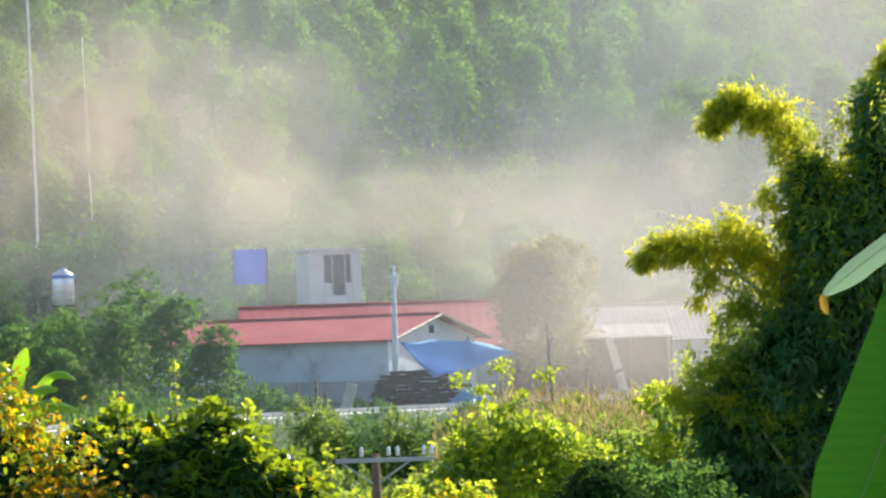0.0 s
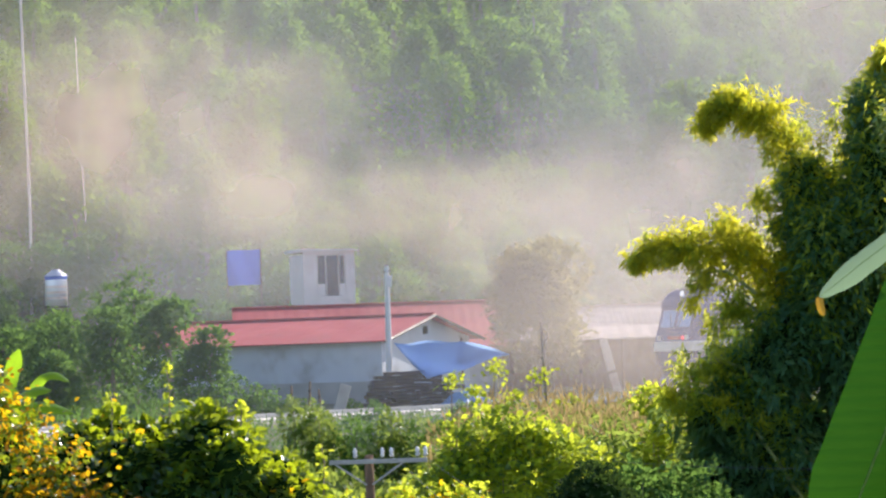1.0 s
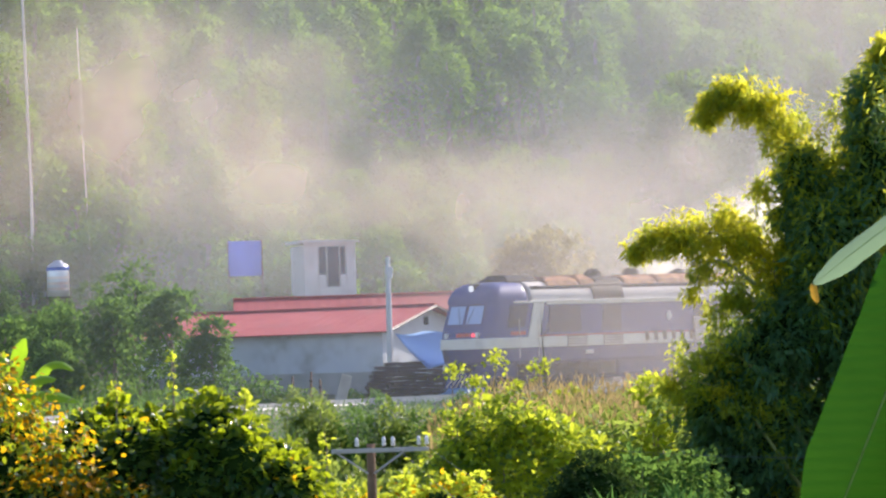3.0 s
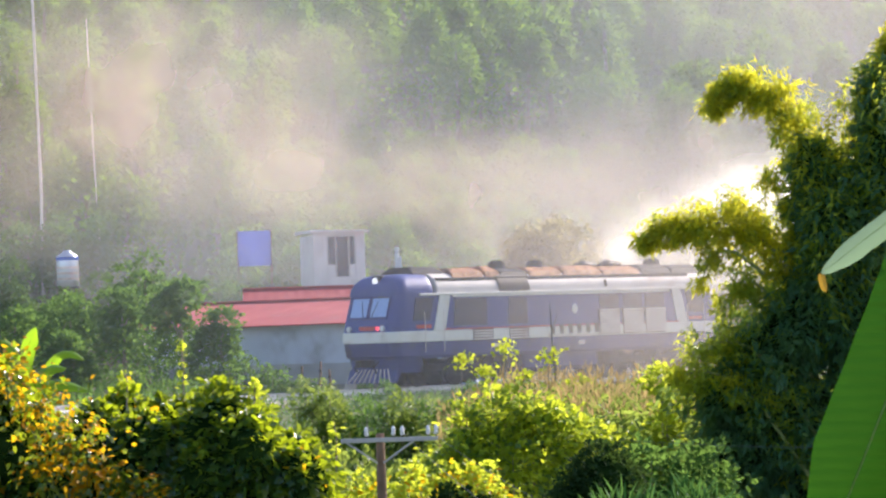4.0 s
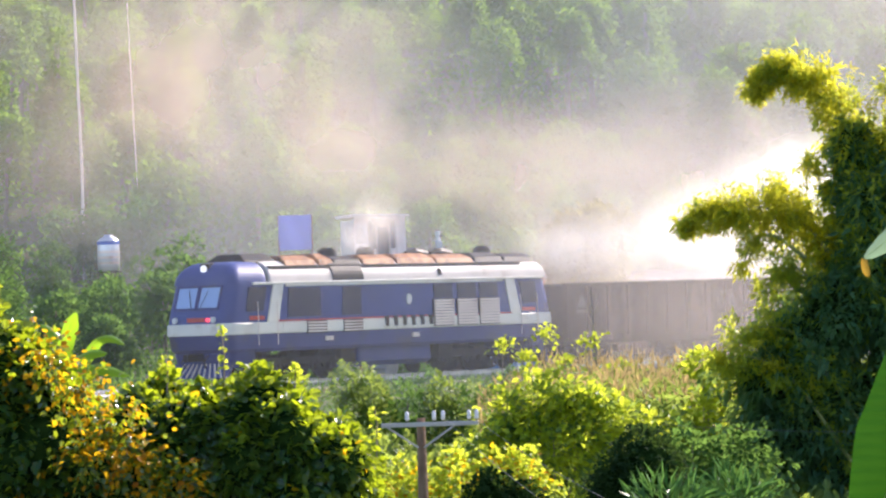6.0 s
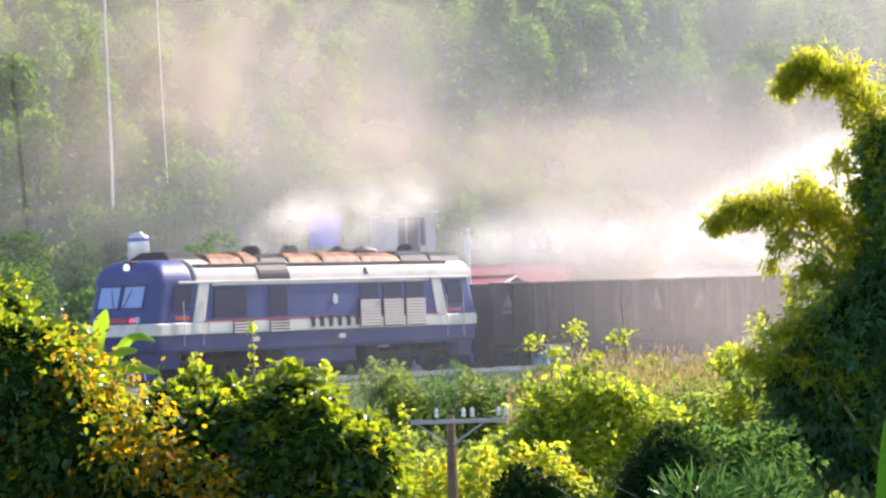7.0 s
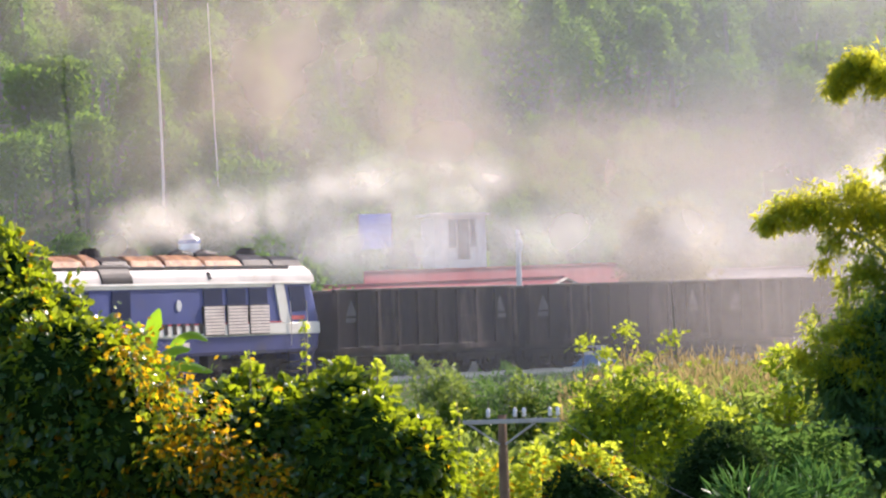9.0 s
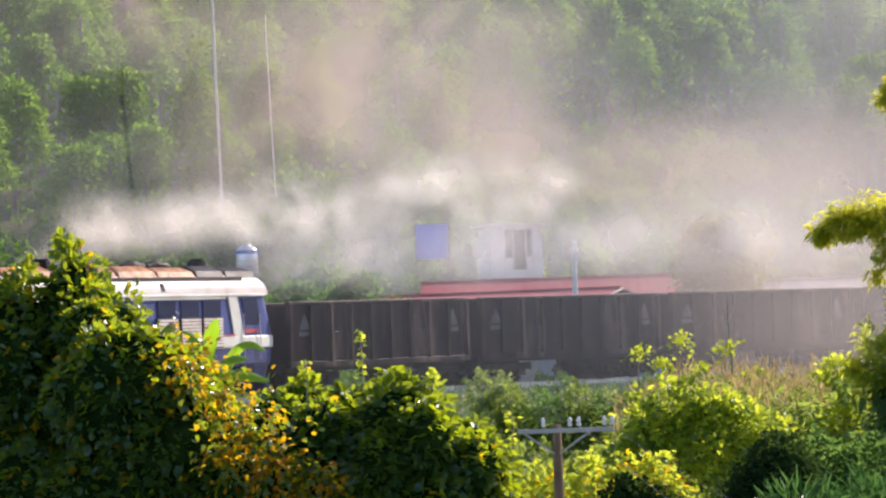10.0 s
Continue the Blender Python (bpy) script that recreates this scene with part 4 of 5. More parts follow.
# ---------------------------------------------------------------- woods on the hill
def tree_meshes(seed, height, width, mat, count=420, size=0.55, template=TUFT, taper=0.75):
    rng = np.random.default_rng(seed)
    blobs = []
    for k in range(9):
        h = rng.uniform(0.3, 0.92)
        r = width * (1.05 - taper * h) * rng.uniform(0.5, 0.75)
        a = rng.uniform(0, 6.28)
        off = width * (1 - taper * h) * rng.uniform(0.1, 0.6)
        blobs.append((off * math.cos(a), off * math.sin(a), height * h, r, r, r * rng.uniform(0.8, 1.15)))
    p, d = on_blobs(blobs, count, rng, 0.25, -0.6)
    crown = leaves("crown", p, rng.uniform(0.6, 1.3, count) * size, d + rng.normal(0, 0.45, d.shape) - (0, 0, 0.25), mat, template, [(0, 1, 2), (0, 2, 3)], rng, 0.8)
    bm = bmesh.new()
    add_tube(bm, [(0, 0, -1.0), (0.05, 0, height * 0.35), (0, 0.06, height * 0.7), (0, 0, height * 0.9)], [height * 0.022, height * 0.018, height * 0.011, height * 0.004], 7)
    for b in blobs[:6]:
        add_tube(bm, [(0, 0, b[2] * 0.75), (b[0] * 0.6, b[1] * 0.6, b[2] * 0.9), b[:3]], [height * 0.009, height * 0.006, height * 0.003], 5)
    return crown, bm


def tree(name, label, m, seed, height, width, mat, count, size, group="", bark=None, taper=0.75, template=TUFT):
    crown, trunk = tree_meshes(seed, height, width, mat, count, size, template, taper)
    ob = thing(name, label, "tree", m, group)
    part("trunk", trunk, bark or BARK, ob)
    part("crown", crown, None, ob)
    return ob


def build_woods():
    rng = random.Random(21)
    kinds = [tree("tree", "leafy green tree on the hillside", pose(0, 0, -80), 100 + k, h, w, WOODS, 1900, 0.27, "trees of the hillside", None, tp)
             for k, (h, w, tp) in enumerate(((7.5, 2.9, 0.75), (6.2, 2.6, 0.6), (8.5, 2.7, 0.85), (5.5, 2.7, 0.5), (7.0, 3.2, 0.7), (9.0, 2.8, 0.8)))]
    spots = []
    for j in range(17):
        for i in range(17):
            y = 160 + j * 5.4 + rng.uniform(-2, 2)
            x = -40 + i * (4.6 + j * 0.06) + rng.uniform(-2, 2)
            if y < 162 or (-9 < x < 9 and y < 186) or (8 < x < 11 and y < 178) or (abs(x + 18) < 4 and y < 166):
                continue
            if abs(x) < 0.135 * y + 12:
                spots.append((x, y))
    spots = spots[:285]
    for n, (x, y) in enumerate(spots):
        m = pose(x, y, ground_z(x, y) - 0.2, rng.uniform(-4, 4), rng.uniform(-4, 4), rng.uniform(0, 360))
        k = rng.randrange(6)
        if n < 6:
            kinds[n].matrix_basis = m
        else:
            copy_thing(kinds[k], m)
    young = tree("young_tree", "low young tree on the cleared slope", pose(-7.0, 159.5, ground_z(-7.0, 159.5) - 0.3), 140, 3.0, 1.9, WOODS, 1300, 0.2, "young trees of the slope", None, 0.4)
    for k in range(46):
        x, y = -10 + (k % 8) * 2.7 + rng.uniform(-0.8, 0.8), 159 + (k // 8) * 4.4 + rng.uniform(-1, 1)
        copy_thing(young, pose(x, y, ground_z(x, y) - 0.4, 0, 0, rng.uniform(0, 360)))
    r = np.random.default_rng(4)
    n = 44000
    x, y = r.uniform(-42, 40, n), r.uniform(150, 250, n)
    z = np.array([ground_z(a, b) for a, b in zip(x, y)]) + r.uniform(0, 1.3, n)
    tagged(new("undergrowth", leaves("undergrowth", np.stack([x, y, z], 1), r.uniform(0.2, 0.42, n), r.normal(0, 1, (n, 3)) + (0, -0.3, 0.4), WOODS, TUFT, [(0, 1, 2), (0, 2, 3)], r)), "dense green undergrowth on the slope", "undergrowth", kind="stuff")


build_woods()
for x, y, h, lab in ((-19.3, 162.0, 31.0, "tall bare pale tree trunk above the woods"), (-17.2, 168.0, 16.0, "slender pale bare trunk among the trees")):
    ob = thing("bare_tree", lab, "tree", pose(x, y, ground_z(x, y) - 4))
    part("trunk", tube([(0.0, 0, 0), (0.1, 0, h * 0.3), (-0.05, 0, h * 0.6), (-0.2, 0, h)], [r * (0.24 + 0.014 * h) for r in (0.13, 0.11, 0.09, 0.06)], 9), PALE_BARK, ob)
    for k in range(4 if h > 20 else 0):
        z = h * (0.9 + 0.025 * k)
        part("branch", tube([(-0.1, 0, z), (0.5 * (-1) ** k, 0.1, z + 0.7), (0.9 * (-1) ** k, 0.2, z + 1.6)], [0.05, 0.035, 0.015], 6), PALE_BARK, ob)

# trees and shrubs behind the track
tree("tree", "dusty pale tree in smoke beside the sheds", pose(4.2, 134.5, -0.3), 31, 5.4, 3.1, DUSTY, 12000, 0.17, "", None, 0.35)
for k, (x, y, h, w) in enumerate(((-9.4, 119.5, 4.0, 1.7), (-11.6, 121.0, 3.7, 1.8), (-7.9, 118.0, 3.0, 1.5), (-13.8, 124.0, 3.5, 1.9), (-16.6, 130, 3.3, 2.0), (-20, 136, 3.8, 2.4), (-11.2, 126, 5.0, 2.0), (-13.5, 117.5, 2.6, 1.4), (-24, 128, 5.5, 2.6), (-19.0, 122, 4.0, 2.0), (-22.0, 117.0, 3.8, 2.0), (-16, 141, 3.0, 2.2), (13.5, 136, 5.0, 2.4), (17.5, 140, 6.0, 2.8), (-19.5, 151.5, 5.0, 1.8), (-15.2, 153.0, 4.6, 1.5), (-22.5, 153, 5.5, 2.2), (-6.2, 149.5, 3.7, 2.2), (-3.2, 150, 3.4, 2.0), (-9.2, 150, 3.5, 2.2), (0.5, 153, 2.6, 2.0), (6, 156, 2.8, 2.2), (-12, 152, 3.6, 2.1), (11, 158, 2.2, 1.8), (-16.5, 161.0, 3.9, 1.9), (-18.5, 161.0, 3.9, 1.9), (-19.8, 161.0, 4.0, 1.9), (-6.3, 151.2, 3.0, 1.3))):
    tree("tree", "bushy green tree behind the railway", pose(x, y, ground_z(x, y) - 0.2), 50 + k, h, w, THICKET, 2600, 0.17, "trees behind the railway", None, 0.5)


def weeds(name, label, x0, x1, y0, y1, count, size, tall, mat, seed, template=BLADE, faces=BLADE_FACES, keep=None):
    r = np.random.default_rng(seed)
    x, y = r.uniform(x0, x1, count), r.uniform(y0, y1, count)
    if keep is not None:
        ok = np.array([keep(a, b) for a, b in zip(x, y)])
        x, y = x[ok], y[ok]
    n = len(x)
    clump = np.array([0.5 + 0.7 * noise.noise(Vector((a * 0.5, b * 0.5, seed))) for a, b in zip(x, y)]).clip(0.08, 1.3)
    z = np.array([ground_z(a, b) for a, b in zip(x, y)]) + r.uniform(0, 1, n) * tall * clump
    axes = r.normal(0, 0.6, (n, 3)) + (0, 0, 0.9)
    tagged(new(name, leaves(name, np.stack([x, y, z], 1), r.uniform(0.6, 1.3, n) * size, axes, mat, template, faces, r)), label, "plants", kind="stuff")


def off_track(x, y):
    return abs(math.hypot(x - CENTRE_X, y - CENTRE_Y) - RADIUS) > 2.4


weeds("weeds", "tall grass and weeds along the railway", -26, 16, 92, 135, 26000, 0.4, 0.7, THICKET, 7, BLADE, BLADE_FACES, lambda x, y: not -7.5 < math.hypot(x - CENTRE_X, y - CENTRE_Y) - RADIUS < (2.6 if x < -8 or x > 12 else 60))
weeds("track_grass", "short grass on the bank below the track", -20, 14, 84, 122, 110000, 0.26, 0.34, THICKET, 19, BLADE, BLADE_FACES, lambda x, y: -8.5 < math.hypot(x - CENTRE_X, y - CENTRE_Y) - RADIUS < -2.3)
weeds("field_weeds", "yellow-green weeds over the valley slope", -9, 12, 56, 96, 24000, 0.22, 1.1, CORN, 8, LEAF, LEAF_FACES, lambda x, y: abs(x) < 0.14 * y + 2 and off_track(x, y))


def build_corn():
    r = np.random.default_rng(12)
    pts, axes, size, tp, ta, ts = [], [], [], [], [], []
    for i in range(1500):
        x, y = r.uniform(-0.3, 9.0), r.uniform(78, 97)
        if not off_track(x, y) or math.hypot(x - CENTRE_X, y - CENTRE_Y) > RADIUS - 6.5:
            continue
        z, h = ground_z(x, y), r.uniform(2.0, 2.65) * (0.62 + 0.38 * step(-1.0, 2.0, x))
        for k in range(9):
            a = r.uniform(0, 6.28)
            pts.append((x, y, z + h * (0.2 + 0.08 * k)))
            axes.append((math.cos(a), math.sin(a), r.uniform(0.1, 0.9)))
            size.append(r.uniform(0.45, 0.8))
        for k in range(2):
            tp.append((x, y, z + h))
            ta.append((r.normal(0, 0.35), r.normal(0, 0.35), 1))
            ts.append(r.uniform(0.2, 0.36))
    tagged(new("corn_field", leaves("corn_field", pts, size, axes, CORN, BLADE * (1.3, 1, 2.5), BLADE_FACES, r)), "green corn plants growing below the railway", "corn", kind="stuff")
    tagged(new("corn_tassels", leaves("corn_tassels", tp, ts, ta, TASSEL, BLADE * (1.2, 1, 1), BLADE_FACES, r)), "straw-coloured tassels on the corn", "corn", kind="stuff")


build_corn()

# ---------------------------------------------------------------- valley shrubs
bush("shrub", "sunlit yellow-green shrub with small rounded leaves", [(1.0, 72, -0.15, 0.7, 0.7, 0.8), (0.35, 72, -0.35, 0.5, 0.6, 0.75), (1.75, 72.2, -0.3, 0.6, 0.7, 0.75), (1.3, 71.7, -1.2, 1.5, 0.8, 1.0), (2.6, 72.2, -0.6, 0.7, 0.7, 0.7), (3.3, 73, -0.8, 0.7, 0.6, 0.6), (0.0, 71.8, -1.0, 0.6, 0.5, 0.6), (1.4, 71.6, 0.25, 0.3, 0.3, 0.35), (2.2, 71.8, 0.0, 0.35, 0.3, 0.35)], 3600, 0.16, SHRUB, 61, 0.4, rough=0.5, inner=False, extra=(CORN, 0.4))
bush("shrub", "green shrub low in the valley", [(3.9, 66, -1.2, 0.9, 0.7, 0.7), (3.2, 66, -1.6, 0.9, 0.7, 0.9), (4.9, 66.5, -1.3, 0.8, 0.7, 0.8)], 3000, 0.14, THICKET, 62, 0.4, rough=0.4, inner=False)
# The warm leaves mixed in here stand in for yellow sunlight.
bush("shrub", "yellow-green shrub behind the crossarm pole", [(-0.6, 63, -1.4, 0.7, 0.6, 0.75), (-1.6, 63.5, -1.5, 0.7, 0.6, 0.7), (0.4, 63, -1.3, 0.7, 0.6, 0.7)], 2600, 0.13, SHRUB, 63, 0.4, rough=0.4, inner=False, extra=(VINE_WARM, 0.2))
bush("shrub", "dark rounded evergreen shrub", [(2.76, 62, -1.05, 0.75, 0.7, 0.78), (2.5, 62, -1.5, 0.95, 0.7, 0.8)], 3600, 0.1, DARK_LEAF, 64, 0.3)
bush("shrub", "dark shrub under the yellow one", [(-0.05, 62.4, -1.55, 0.55, 0.5, 0.55), (0.5, 62.4, -1.75, 0.55, 0.5, 0.55)], 1800, 0.1, DARK_LEAF, 65, 0.3)
for k, (x, y, z, r) in enumerate(((-3.6, 99, -0.15, 0.5), (-1.8, 98, -0.3, 0.6), (5.9, 103, -0.15, 0.5), (-2.6, 100, -0.6, 0.5), (-0.6, 97, -0.6, 0.5), (0.7, 99, -0.25, 0.45), (-3.32, 94.0, -0.33, 0.55), (-2.31, 94.0, -0.84, 0.70), (-1.35, 94.0, -0.35, 0.50), (-0.66, 94.0, -1.05, 0.70), (-4.02, 94.0, 0.03, 0.50), (-2.79, 94.0, -1.22, 0.70), (-1.54, 94.0, -1.46, 0.75), (0.05, 94.0, -0.74, 0.50))):
    bush("shrub", "small grey-green shrub below the track", [(x, y, z, r * 0.9, r * 0.8, r * 1.15), (x + 0.2, y, z - 0.6, r, r, r)], 1000, 0.11, THICKET if k % 2 else CORN, 70 + k, 0.2, group="shrubs below the track", rough=0.3, inner=False)


def build_sprigs():
    rng = np.random.default_rng(77)
    for k, (x, y, z, h) in enumerate(((0.33, 92.0, 0.39, 0.75), (1.49, 92.0, 0.43, 1.00), (2.69, 92.0, 0.28, 0.90), (0.86, 92.0, 0.18, 0.60), (3.31, 92.0, -0.08, 0.50), (2.00, 92.0, 0.02, 0.60))):
        ob = thing("sprig", "thin leafy stem rising above the shrub", "plant", pose(x, y, z), "sprigs")
        part("stem", tube([(0, 0, -2.4), (0.0, 0, -0.4), (0.04, 0, h * 0.5), (0.1, 0, h)], [0.03, 0.025, 0.015, 0.006], 5), BARK, ob)
        n = 60
        t = np.clip(rng.normal(0.85, 0.18, n), 0.1, 1.1)
        p = np.stack([0.1 * t + rng.normal(0, 0.17, n), rng.normal(0, 0.15, n), h * t], 1)
        part("foliage", leaves("foliage", p, rng.uniform(0.1, 0.17, n), rng.normal(0, 1, (n, 3)), SHRUB, LEAF, LEAF_FACES, rng), None, ob)["kind"] = "stuff"

    ob = thing("bare_sapling", "thin bare dark sapling beside the track", "plant", pose(2.88, 92.0, -0.34))
    part("stem", tube([(0, 0, -1.2), (0.03, 0, 0.9), (-0.02, 0, 1.9), (-0.06, 0, 2.88)], [0.03, 0.025, 0.018, 0.008], 6), BARK, ob)
    for z, dx in ((1.4, 0.25), (1.8, -0.2), (2.2, 0.18)):
        part("twig", tube([(0, 0, z), (dx * 0.5, 0, z + 0.2), (dx, 0, z + 0.5)], [0.012, 0.009, 0.004], 5), BARK, ob)


build_sprigs()


def build_crossarm_pole():
    ob = thing("utility_pole", "old utility pole with a steel crossarm and white insulators", "utility pole", pose(-1.26, 60.0, 0.01, 0, 0, -2))
    part("shaft", tube([(0, 0, -3.6), (0, 0, -1), (0, 0, 0.1)], [0.11, 0.09, 0.075], 12), WOOD, ob, "weathered dark pole")
    part("crossarm", box(-0.7, 1.03, -0.14, -0.08, -0.05, 0.03, 0.008), CONCRETE, ob, "grey steel crossarm")
    for s in (-1, 1):
        part("brace", tube([(s * 0.6, -0.11, -0.04), (s * 0.05, -0.11, -0.42)], 0.02, 6), CONCRETE, ob)
    for x in (-0.24, 0.24, 0.4, 0.86, 1.0):
        ins = part("insulator", tube([(x, -0.11, 0.06), (x, -0.11, 0.1), (x, -0.11, 0.13), (x, -0.11, 0.17), (x, -0.11, 0.2), (x, -0.11, 0.23)], [0.025, 0.045, 0.028, 0.042, 0.03, 0.016], 12), CERAMIC, ob, "white ceramic insulator", True)
        part("pin", tube([(x, -0.11, 0.0), (x, -0.11, 0.08)], 0.012, 6), SOOT, ins)


build_crossarm_pole()


def build_wires():
    def wire(a, b, sag, label):
        ob = tagged(new("power_line"), label, "cable", "power lines")
        pts = []
        for k in range(13):
            t = k / 12
            p = Vector(a).lerp(Vector(b), t)
            p.z -= sag * 4 * t * (1 - t)
            pts.append(p)
        part("strand", tube(pts, 0.0045, 5), WIRE, ob)
    wire((-0.9, 59.9, 0.15), (2.6, 40.0, -1.6), 0.25, "thin overhead power line")
    wire((-0.4, 59.9, 0.15), (3.4, 42.0, -1.3), 0.25, "thin overhead power line")
    wire((3.2, 64.0, -0.28), (9.0, 60.0, -0.42), 0.1, "thin overhead power line")


build_wires()


bush("cane_grass", "bright green cane grass low in the valley", [(3.0, 58.5, -1.5, 0.8, 0.4, 0.35), (4.2, 59.5, -1.5, 0.7, 0.4, 0.4)], 460, 0.42, CANE, 66, -0.6, rough=0.4, inner=False, category="grass", template=BLADE * (0.8, 1, 2), faces=BLADE_FACES)


# ---------------------------------------------------------------- bamboo
def build_bamboo():
    rng = np.random.default_rng(88)
    ob = thing("bamboo_clump", "dense bamboo clump with arching sunlit tips", "bamboo")
    culms = [
        ([(8.54, 75.00, -2.28), (8.65, 75.00, 1.33), (8.63, 75.00, 3.33), (8.43, 75.00, 4.84), (8.12, 75.00, 5.95), (7.60, 75.00, 6.77), (6.95, 75.00, 7.17), (6.39, 75.00, 7.09), (6.08, 75.00, 6.65)], (0.85, 0.62, 0.3, 0.14), 8500, 0.60),
        ([(9.34, 75.40, -2.33), (9.43, 75.40, 1.80), (9.36, 75.40, 4.32), (9.49, 75.40, 6.08), (9.86, 75.40, 7.33), (10.37, 75.40, 8.26)], (0.9, 0.75, 0.5, 0.3), 7000, 0.50),
        ([(10.25, 75.60, -2.37), (10.45, 75.60, 3.03), (10.42, 75.60, 5.56), (10.66, 75.60, 7.95)], (0.9, 0.8, 0.7, 0.4), 4200, 0.30),
        ([(8.15, 74.80, -2.26), (7.98, 74.80, 1.60), (7.42, 74.80, 3.24), (6.65, 74.80, 3.89), (5.76, 74.80, 4.12), (5.01, 74.80, 4.05), (4.46, 74.80, 3.69)], (0.6, 0.55, 0.36, 0.16), 6000, 0.70),
        ([(7.80, 75.20, 2.36), (7.18, 75.20, 3.61), (6.70, 75.20, 4.25), (6.41, 75.20, 4.57)], (0.5, 0.4, 0.3, 0.16), 2200, 0.75),
        ([(7.07, 74.60, 2.88), (6.37, 74.60, 3.42), (5.89, 74.60, 3.27), (5.65, 74.60, 2.70)], (0.3, 0.26, 0.2, 0.1), 700, 0.70),
        ([(8.08, 74.40, 0.36), (7.22, 74.40, 2.25), (6.61, 74.40, 2.77), (6.21, 74.40, 2.31)], (0.6, 0.55, 0.42, 0.25), 1900, 0.15),
        ([(8.11, 74.00, -0.86), (6.89, 74.00, 1.05), (6.00, 74.00, 1.43), (5.28, 74.00, 1.18)], (0.6, 0.55, 0.42, 0.22), 2000, 0.10),
        ([(7.82, 73.80, -1.58), (6.59, 73.80, 0.24), (5.63, 73.80, 0.80), (5.02, 73.80, 0.67)], (0.55, 0.5, 0.4, 0.22), 1900, 0.30),
        ([(7.98, 75.00, 2.85), (7.77, 75.00, 3.74), (7.60, 75.00, 4.22), (7.20, 75.00, 5.26)], (0.45, 0.32, 0.2, 0.08), 1100, 0.50),
    ]
    # The last figure is the share of leaves in the sunlit tone.
    for pts, fat, count, young in culms:
        pts = [Vector(p) for p in pts]
        fine = []
        for i in range(len(pts) - 1):
            p0, p1, p2, p3 = pts[max(i - 1, 0)], pts[i], pts[i + 1], pts[min(i + 2, len(pts) - 1)]
            for k in range(6):
                t = k / 6
                fine.append(0.5 * ((2 * p1) + (p2 - p0) * t + (2 * p0 - 5 * p1 + 4 * p2 - p3) * t * t + (3 * p1 - p0 - 3 * p2 + p3) * t ** 3))
        fine.append(pts[-1])
        n = len(fine)
        c = part("culm", tube(fine, [0.05 * (1 - 0.85 * i / n) for i in range(n)], 7), CULM, ob)
        start = int(n * 0.3) if pts[0].z < -2 else 0
        nodes = np.array([tuple(p) for p in fine])[start:]
        # Sun on the outer sprays is put into the brighter leaf colour.
        for mat, share, spread_out, label in ((BAMBOO_SUNLIT, young, 1.0, "leaves painted in a sunlit tone"), (BAMBOO_MID, 1 - young, 0.8, "green leaves")):
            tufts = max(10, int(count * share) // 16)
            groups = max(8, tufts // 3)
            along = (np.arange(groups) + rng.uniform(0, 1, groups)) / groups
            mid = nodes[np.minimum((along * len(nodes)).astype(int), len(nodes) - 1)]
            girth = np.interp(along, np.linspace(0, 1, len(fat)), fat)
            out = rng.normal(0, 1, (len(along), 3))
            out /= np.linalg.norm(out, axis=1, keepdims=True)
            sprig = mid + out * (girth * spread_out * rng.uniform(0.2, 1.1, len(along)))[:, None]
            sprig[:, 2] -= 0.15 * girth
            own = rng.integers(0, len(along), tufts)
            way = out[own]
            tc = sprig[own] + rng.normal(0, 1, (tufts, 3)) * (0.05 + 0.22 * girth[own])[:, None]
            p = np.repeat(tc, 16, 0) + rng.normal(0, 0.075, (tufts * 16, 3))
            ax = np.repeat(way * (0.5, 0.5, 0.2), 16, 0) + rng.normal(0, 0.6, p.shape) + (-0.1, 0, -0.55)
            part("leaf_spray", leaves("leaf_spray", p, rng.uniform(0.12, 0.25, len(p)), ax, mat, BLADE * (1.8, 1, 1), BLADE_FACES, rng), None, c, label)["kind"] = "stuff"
    blobs = [(8.63, 74.60, 2.82, 0.99, 0.90, 1.18), (7.90, 74.60, 1.73, 1.18, 0.90, 0.93), (7.13, 74.60, 1.14, 1.12, 0.90, 0.93), (6.35, 74.60, 0.23, 1.18, 0.90, 0.74), (7.39, 74.60, -0.36, 1.74, 0.90, 1.36), (9.22, 74.60, 3.68, 0.81, 0.90, 1.49), (9.43, 74.60, 1.18, 1.49, 0.90, 2.48), (8.53, 74.60, -1.40, 2.73, 0.90, 1.24), (9.83, 74.60, 5.03, 0.62, 0.90, 1.86), (6.55, 74.60, -1.08, 1.12, 0.90, 0.99), (8.42, 74.60, 3.95, 0.56, 0.90, 0.87), (8.47, 74.90, 4.52, 0.74, 0.50, 0.93), (8.19, 74.90, 5.28, 0.47, 0.50, 0.68), (9.86, 74.90, 6.42, 0.56, 0.50, 1.12)]
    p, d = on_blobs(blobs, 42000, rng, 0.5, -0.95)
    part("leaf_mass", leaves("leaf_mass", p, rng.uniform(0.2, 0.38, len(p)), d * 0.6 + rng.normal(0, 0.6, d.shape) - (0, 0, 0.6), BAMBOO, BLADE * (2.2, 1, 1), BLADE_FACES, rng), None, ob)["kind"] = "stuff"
    # A lighter leaf colour over the upper mass stands in for light there.
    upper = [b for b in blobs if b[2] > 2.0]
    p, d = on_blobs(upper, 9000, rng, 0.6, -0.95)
    part("leaf_mass", leaves("leaf_mass", p + d * 0.12, rng.uniform(0.18, 0.32, len(p)), d * 0.6 + rng.normal(0, 0.6, d.shape) - (0, 0, 0.5), BAMBOO_MID, BLADE * (2.0, 1, 1), BLADE_FACES, rng), None, ob, "upper leaves painted lighter, as if lit")["kind"] = "stuff"
    # Dark lumps painted for the shade inside the clump, not stems.
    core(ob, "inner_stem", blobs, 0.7)


